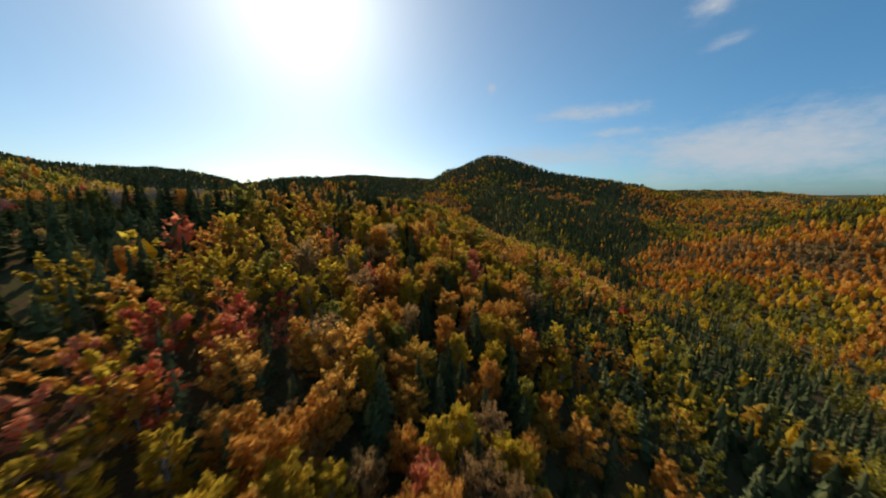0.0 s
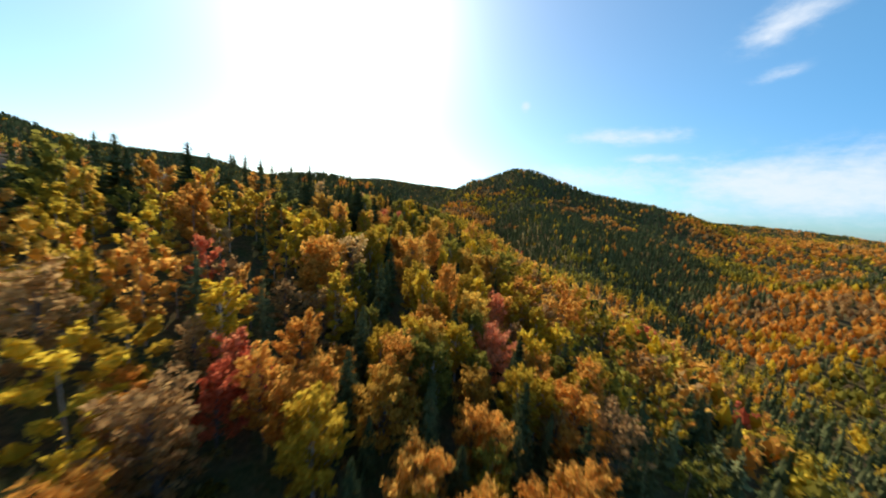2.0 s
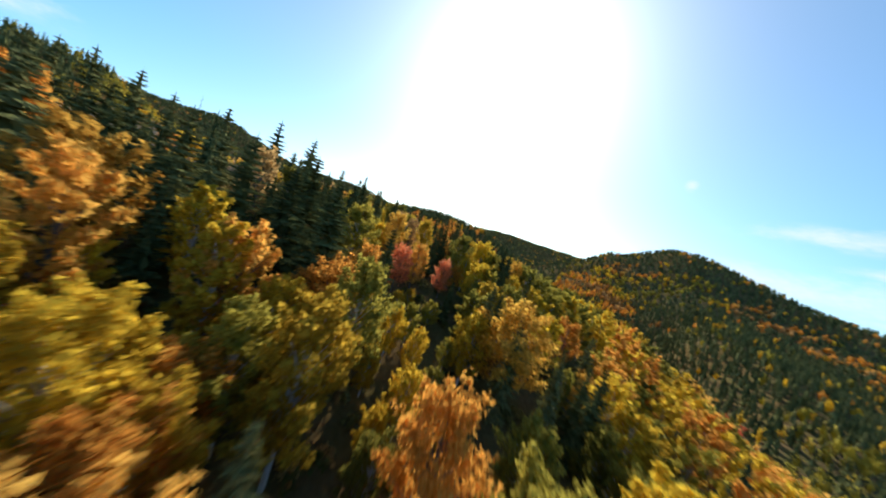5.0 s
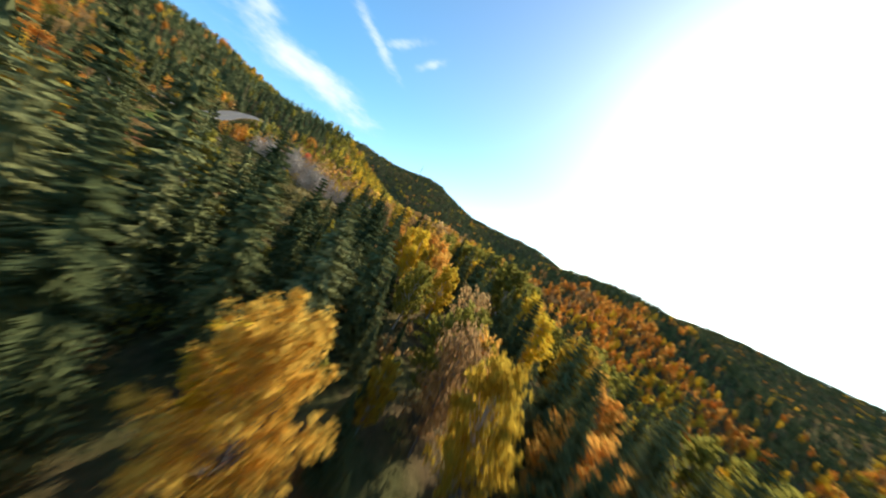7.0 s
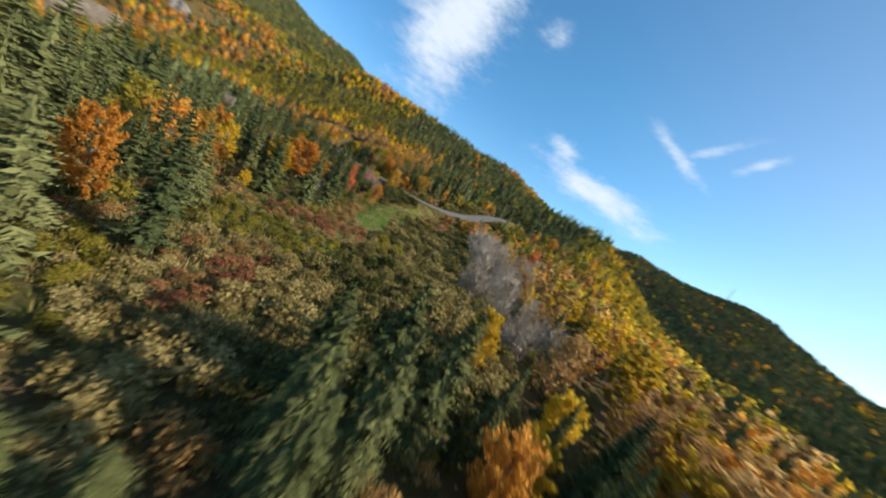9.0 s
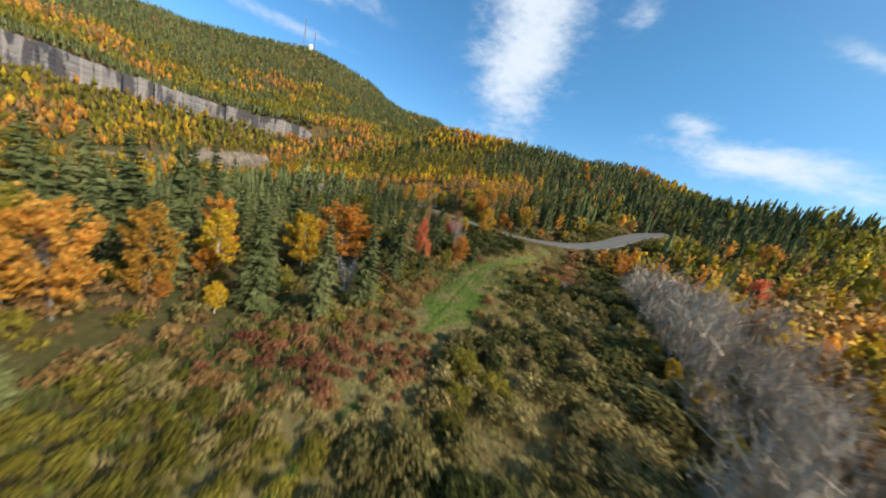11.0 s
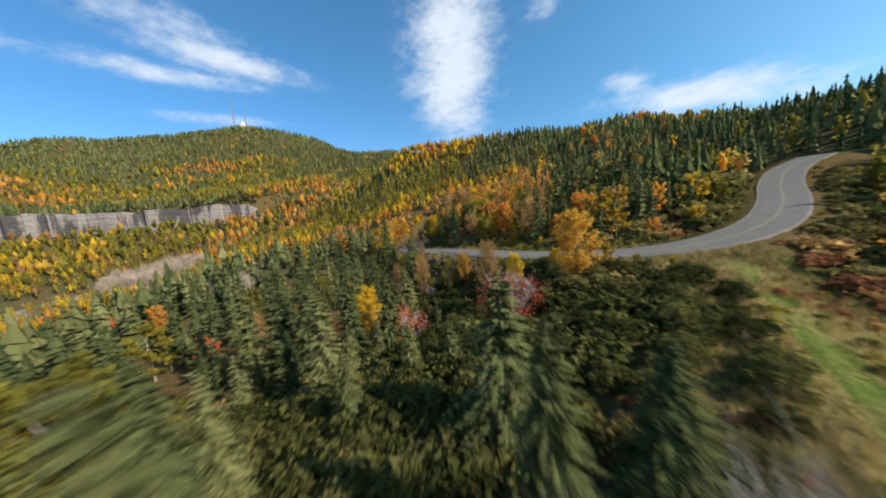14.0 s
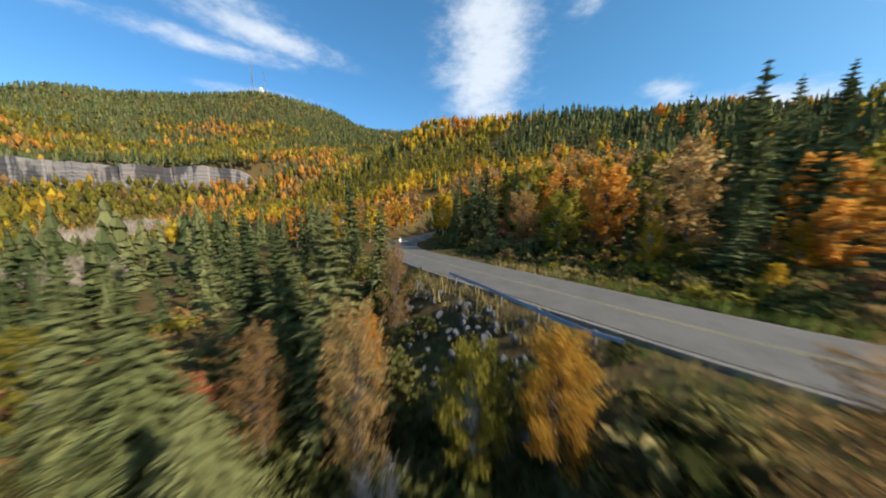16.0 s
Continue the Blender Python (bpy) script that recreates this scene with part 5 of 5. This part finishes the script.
def stems(seed, high, wide, arms):
    """A leafless thicket plant of thin tapering stems and side twigs, each one sliver."""
    rng = np.random.default_rng(seed)
    out = []
    for k in range(arms):
        ang, far = rng.uniform(0, 2 * math.pi), wide / 2 * rng.uniform(0.1, 1)
        foot = np.array([math.cos(ang) * far * 0.4, math.sin(ang) * far * 0.4, -0.3])
        tip = np.array([math.cos(ang) * far, math.sin(ang) * far, high * rng.uniform(0.6, 1.0)])
        side = np.array([-math.sin(ang), math.cos(ang), 0]) * 0.08
        out.append([foot - side, foot + side, tip])
        for _ in range(13):
            s = foot + (tip - foot) * rng.uniform(0.25, 0.9)
            e = s + np.array([*rng.normal(size=2) * wide * 0.14, high * rng.uniform(0.06, 0.26)])
            d = rng.normal(size=3) * 0.04
            out.append([s - d, s + d, e])
    return np.array(out)


thicket = Wood()
rng = np.random.default_rng(31)
for cx, cy, rx, ry, count, tall in ((-146, 163, 10, 7, 7, 11.5), (-157, 158, 9, 6, 6, 11.5), (-186, 168, 16, 9, 12, 9.0), (-128, 172, 11, 5, 8, 8.5), (-172, 152, 10, 6, 14, 10.0),
                                    (-118, 183, 15, 8, 14, 7.5), (-141, 175, 16, 8, 16, 8.0), (-160, 168, 14, 8, 14, 8.5), (-180, 160, 12, 8, 16, 8.0),
                                    (-98, -160, 27, 14, 300, 9.5), (-60, -146, 22, 6, 50, 6.0), (-57, -69, 12, 9, 40, 8.0), (-132, 10, 9, 8, 24, 6.0),
                                    (-152, 142, 9, 3, 12, 2.4)):
    ang, f = rng.uniform(0, 2 * math.pi, count), np.sqrt(rng.uniform(0, 1, count))
    x, y = cx + np.cos(ang) * f * rx, cy + np.sin(ang) * f * ry
    thicket.add([stems(300 + v, 10, 7.0, 26) for v in range(3)], "twig", x, y, land(x, y), rng.uniform(0.6, 1.1, count) * tall, rng.uniform(0.8, 1.3, count), rng)
thicket.build("grey_thicket", "grey leafless thicket of thin upright stems", "thicket")

# Single shrubs with a shape of their own.
snag_mesh = [mesh_of("branchwork", *tris(snag(400 + v, 10, 9.0, 22)), [bark_dead]) for v in range(2)]


def red_crown(seed, count=1700):
    """Thin outer leaves, in sprays with gaps between them."""
    rng = np.random.default_rng(seed)
    d = rng.normal(size=(110, 3))
    d /= np.linalg.norm(d, axis=1, keepdims=True)
    d[:, 2] = np.abs(d[:, 2])
    d = d[rng.integers(0, 110, count)]
    spot = d * np.array([4.6, 4.6, 6.0]) * rng.uniform(0.70, 1.05, (count, 1)) + rng.normal(size=(count, 3)) * 0.55 + np.array([0, 0, 3.6])
    return leaves(rng, spot, d, 0.20)


ash_leaf = leaf_material("ash_leaves", (0.36, 0.05, 0.03), (0.52, 0.10, 0.05), (0.62, 0.17, 0.07), thin=0.4)
ash_mesh = [mesh_of("crown", *tris(red_crown(410 + v)), [ash_leaf]) for v in range(2)]
for v, (x, y, high, wide) in enumerate(((-147.7, 83.3, 7.6, 1.3), (-154.4, 98.8, 6.4, 1.4))):
    ash = new("mountain_ash")
    ash.matrix_basis = Matrix.LocRotScale((x, y, float(land(x, y))), Euler((0, 0, v * 2.0)), (high / 10 * wide, high / 10 * wide, high / 10))
    new("branchwork", snag_mesh[v]).parent = ash
    new("crown", ash_mesh[v]).parent = ash
    tagged(ash, "red-leaved mountain ash with pale bare inner stems", "shrub", "mountain ashes")
for v, (x, y, high, wide) in enumerate(((-107, 134.5, 6.0, 0.8), (-137.3, 120.2, 7.0, 0.7), (-159.6, 75.3, 3.4, 1.0))):
    bare = new("bare_shrub")
    bare.matrix_basis = Matrix.LocRotScale((x, y, float(land(x, y))), Euler((0, 0, v * 1.1)), (high / 10 * wide, high / 10 * wide, high / 10))
    new("branchwork", snag_mesh[v % 2]).parent = bare
    tagged(bare, "leafless pale grey shrub with bare upright stems", "shrub", "bare shrubs")

# ---- the cliff ----
rock_mat, n = material("banded_cliff_rock")
where = n.add("ShaderNodeTexCoord").outputs["Object"]
beds = n.noise(n.add("ShaderNodeMapping", {"Vector": where, "Scale": (0.02, 0.02, 0.42)}).outputs[0], 1.0, 5.0, 0.6)
streaks = n.noise(n.add("ShaderNodeMapping", {"Vector": where, "Scale": (0.085, 0.085, 0.02)}).outputs[0], 1.0, 4.0, 0.6)
grain = n.noise(where, 1.4, 6.0, 0.7)
base = n.ramp(beds, [(0.3, (0.22, 0.19, 0.165)), (0.5, (0.31, 0.27, 0.235)), (0.7, (0.25, 0.22, 0.19))])
base = n.mix(n.ramp(n.noise(where, 0.035, 3.0), [(0.55, (0, 0, 0)), (0.7, (0.6, 0.6, 0.6))]), base, (0.34, 0.22, 0.14))
base = n.mix(0.6, base, n.ramp(grain, [(0.3, (0.55, 0.55, 0.55)), (0.7, (1.0, 1.0, 1.0))]), "MULTIPLY")
base = n.mix(n.ramp(streaks, [(0.50, (0, 0, 0)), (0.56, (0.9, 0.9, 0.9))]), base, (0.045, 0.042, 0.045))
bump = n.add("ShaderNodeBump", {"Height": n.math("ADD", grain, beds), "Strength": 0.6, "Distance": 0.5}).outputs[0]
n.add("ShaderNodeOutputMaterial", {0: n.add("ShaderNodeBsdfPrincipled", {"Base Color": base, "Roughness": 0.92, "Normal": bump}).outputs[0]})
rng = np.random.default_rng(51)
(ax, ay), (bx, by) = CLIFF
length = math.hypot(bx - ax, by - ay)
lx, ly = (bx - ax) / length, (by - ay) / length
columns, courses = 300, 22
ledge = rng.uniform(-1.2, 1.2, courses + 1)
block = np.repeat(rng.uniform(-2.2, 2.2, columns), rng.integers(2, 13, columns))[: columns + 1]
verts = np.zeros((columns + 1, courses + 1, 3))
for i in range(columns + 1):
    f = i / columns
    px, py = ax + lx * length * (1.35 * f), ay + ly * length * (1.35 * f)
    foot = float(land(px - ly * 14, py + lx * 14)) - 4
    crest = 31 + 9 * float(smooth(0.6, 1.0, 1.35 * f)) + block[i] * 0.5 + 1.2 * math.sin(f * 17) + 0.7 * math.sin(f * 51) - 14 * (1 - float(smooth(0.0, 0.08, f)))
    for j in range(courses + 1):
        g = min(1.0, j / (courses - 1))
        out = 4.5 + block[i] + ledge[j] * 0.22 + (1.6 if 4 < j < 9 and math.sin(f * 31) > 0 else 0.0) + 0.5 * math.sin(f * 90 + block[i]) + 1.4 * math.sin(f * 23) - 1.5 * g
        out = -36.0 if j == courses else out
        verts[i, j] = (px - ly * out, py + lx * out, foot + (crest - foot) * g + 0.3 * math.sin(i * 0.9 + j))
idx = np.arange((columns + 1) * (courses + 1)).reshape(columns + 1, courses + 1)
faces = np.stack([idx[1:, :-1], idx[:-1, :-1], idx[:-1, 1:], idx[1:, 1:]], -1).reshape(-1, 4)
cliff = new("cliff", mesh_of("cliff", verts.reshape(-1, 3), faces, [rock_mat]))
tagged(cliff, "long pale banded rock cliff with dark water streaks", "cliff", kind="structure")

# ---- masts on the summits ----
mast_paint = plain_material("grey_mast_steel", (0.20, 0.20, 0.21), (0.36, 0.36, 0.37), 0.8, 0.6, 0.3)


def bar(bm, a, b, r):
    """A thin four-sided bar."""
    pts = tube(a, b, r, r, 4)
    for tri in pts:
        bm.faces.new([bm.verts.new(p) for p in tri])


def mast(x, y, high, label):
    z = float(land(x, y))
    root = new("lattice_mast")
    root.location = (x, y, z)
    foot, head = high * 0.035, high * 0.012
    legs = [(math.cos(k * 2.094), math.sin(k * 2.094)) for k in range(3)]
    for c, s in legs:
        bm = bmesh.new()
        bar(bm, (c * foot, s * foot, -3), (c * head, s * head, high), high * 0.0045)
        part("leg", bm, mast_paint, root)
    bm = bmesh.new()
    levels = 14
    for k in range(levels):
        f, g = k / levels, (k + 1) / levels
        for i in range(3):
            (c0, s0), (c1, s1) = legs[i], legs[(i + 1) % 3]
            ra, rb = foot + (head - foot) * f, foot + (head - foot) * g
            bar(bm, (c0 * ra, s0 * ra, high * f), (c1 * rb, s1 * rb, high * g), high * 0.0025)
            bar(bm, (c0 * rb, s0 * rb, high * g), (c1 * rb, s1 * rb, high * g), high * 0.0025)
    part("bracing", bm, mast_paint, root)
    bm = bmesh.new()
    bar(bm, (0, 0, high * 0.97), (0, 0, high * 1.12), high * 0.006)
    part("antenna", bm, mast_paint, root)
    return tagged(root, label, "radio mast", "summit masts")


mast(-219, -648, 62, "tall grey lattice radio mast on the wooded summit")
mast(-1100, 482, 42, "tall grey lattice radio mast on the far ridge")
mast(-240, -645, 44, "slim grey lattice mast beside the taller one")
mast(150, 1115, 34, "small lattice radio mast on the conical hill")

hut = new("summit_hut")
hut.location = (-232, -640, float(land(-232, -640)) + 4.0)
bm = bmesh.new()
bmesh.ops.create_cube(bm, size=1.0, matrix=Matrix.Translation((0, 0, 1.0)) @ Matrix.Diagonal((9, 6, 10, 1)))
part("wall", bm, white_paint, hut)
bm = bmesh.new()
bmesh.ops.create_uvsphere(bm, u_segments=16, v_segments=10, radius=4.4, matrix=Matrix.Translation((0, 0, 7.5)))
part("dome", bm, white_paint, hut, "white round dome")
tagged(hut, "white summit hut with a round dome beside the mast", "hut")

# ---- the house on the skyline ----
roof_tin = plain_material("grey_roof_tin", (0.16, 0.16, 0.17), (0.28, 0.28, 0.29), 1.5, 0.5, 0.4)
glass_dark = plain_material("dark_window_glass", (0.02, 0.025, 0.03), (0.04, 0.045, 0.05), 1.0, 0.1)
house = new("hilltop_house")
hx, hy = -590.0, -14.0
house.matrix_basis = Matrix.LocRotScale((hx, hy, float(land(hx, hy))), Euler((0, 0, radians(15))), None)
bm = bmesh.new()
bmesh.ops.create_cube(bm, size=1.0, matrix=Matrix.Translation((0, 0, 5.0)) @ Matrix.Diagonal((9, 20, 14, 1)))
part("wall", bm, white_paint, house, "white clad wall")
bm = bmesh.new()
prof = [(-5.2, 11.8), (0, 16.0), (5.2, 11.8), (5.2, 11.4), (0, 15.4), (-5.2, 11.4)]
ends = [[bm.verts.new((px, s * 10.8, pz)) for px, pz in prof] for s in (-1, 1)]
for i in range(6):
    bm.faces.new((ends[0][i], ends[0][(i + 1) % 6], ends[1][(i + 1) % 6], ends[1][i]))
bm.faces.new(ends[0][::-1]), bm.faces.new(ends[1])
part("roof", bm, roof_tin, house, "grey tin gable roof")
for k in range(4):
    bm = bmesh.new()
    bmesh.ops.create_cube(bm, size=1.0, matrix=Matrix.Translation((4.56, -7 + k * 4.6, 8.6)) @ Matrix.Diagonal((0.16, 2.0, 2.2, 1)))
    part("window", bm, glass_dark, house, "dark window pane")
tagged(house, "white house with a grey roof on the wooded hilltop", "house")

# ---- beside the road: sign, guard rail, rocks ----
sign = new("road_sign")
sx0, sy0 = -176.9, 45.4
sign.matrix_basis = Matrix.LocRotScale((sx0, sy0, float(land(sx0, sy0))), Euler((0, 0, radians(28))), None)
bm = bmesh.new()
bmesh.ops.create_cone(bm, cap_ends=True, segments=10, radius1=0.05, radius2=0.05, depth=3.2, matrix=Matrix.Translation((0, 0, 1.2)))
part("post", bm, steel, sign)
bm = bmesh.new()
bmesh.ops.create_cube(bm, size=1.0, matrix=Matrix.Translation((0, 0.07, 2.3)) @ Matrix.Rotation(radians(45), 4, "Y") @ Matrix.Diagonal((0.6, 0.03, 0.6, 1)))
bmesh.ops.bevel(bm, geom=bm.edges[:], offset=0.01, segments=1, affect="EDGES")
part("plate", bm, white_paint, sign, "pale diamond plate")
tagged(sign, "pale diamond road sign on a steel post", "road sign")

rail = new("guard_rail")
RAIL = along([(-171.4, 65, -2.85), (-170.5, 69.6, -2.62), (-169.9, 73.2, -2.58), (-169.5, 75.6, -2.56), (-169.2, 77.5, -2.54), (-169.1, 79, -2.52), (-169.3, 80.2, -2.5)], 0.5)
bm = bmesh.new()
profile = [(0.0, 0.30), (0.05, 0.24), (0.0, 0.17), (0.05, 0.10), (0.0, 0.04), (0.02, 0.04), (0.07, 0.10), (0.02, 0.17), (0.07, 0.24), (0.02, 0.30)]
rings = [[bm.verts.new((p[0] + a, p[1], p[2] + b)) for a, b in profile] for p in RAIL]
for r, q in zip(rings, rings[1:]):
    for i in range(len(profile)):
        j = (i + 1) % len(profile)
        bm.faces.new((r[i], q[i], q[j], r[j]))
part("beam", bm, steel, rail, "weathered steel beam")
for p in RAIL[2::6]:
    bm = bmesh.new()
    g = float(land(p[0], p[1]))
    bmesh.ops.create_cube(bm, size=1.0, matrix=Matrix.Translation((p[0] - 0.12, p[1], (p[2] + 0.3 + g - 0.4) / 2)) @ Matrix.Diagonal((0.16, 0.16, p[2] + 0.3 - g + 0.4, 1)))
    bmesh.ops.bevel(bm, geom=bm.edges[:], offset=0.015, segments=1, affect="EDGES")
    part("post", bm, post_wood, rail)
rail.location = (0, 0, 0)
tagged(rail, "weathered steel guard rail on wooden posts beside the road", "guard rail")

boulder_mat = plain_material("grey_boulder", (0.06, 0.06, 0.062), (0.155, 0.152, 0.15), 3.0, 0.9, 0.0, 0.6)


def boulder(seed, r):
    rng = np.random.default_rng(seed)
    bm = bmesh.new()
    bmesh.ops.create_icosphere(bm, subdivisions=2, radius=r)
    for v in bm.verts:
        v.co *= 0.75 + 0.4 * noise.noise(v.co * (1.3 / r) + Vector((seed, 0, 0)))
        v.co.z *= 0.7
    return bm


rng = np.random.default_rng(61)
boulder_meshes = []
for v in range(4):
    mesh = bpy.data.meshes.new("boulder")
    bm = boulder(v * 7 + 3, 0.5)
    bm.to_mesh(mesh)
    bm.free()
    mesh.materials.append(boulder_mat)
    boulder_meshes.append(mesh)
for k in range(120):
    x, y = rng.uniform(-169.2, -164.0), rng.uniform(63, 80)
    s = rng.uniform(0.3, 1.0)
    rock = new("boulder", boulder_meshes[k % 4])
    rock.matrix_basis = Matrix.LocRotScale((x, y, float(land(x, y)) + 0.1 * s), Euler((rng.uniform(0, 6), rng.uniform(0, 6), rng.uniform(0, 6))), (s, s, s))
    tagged(rock, "grey broken boulder on the road bank", "boulder", "boulders below the road")
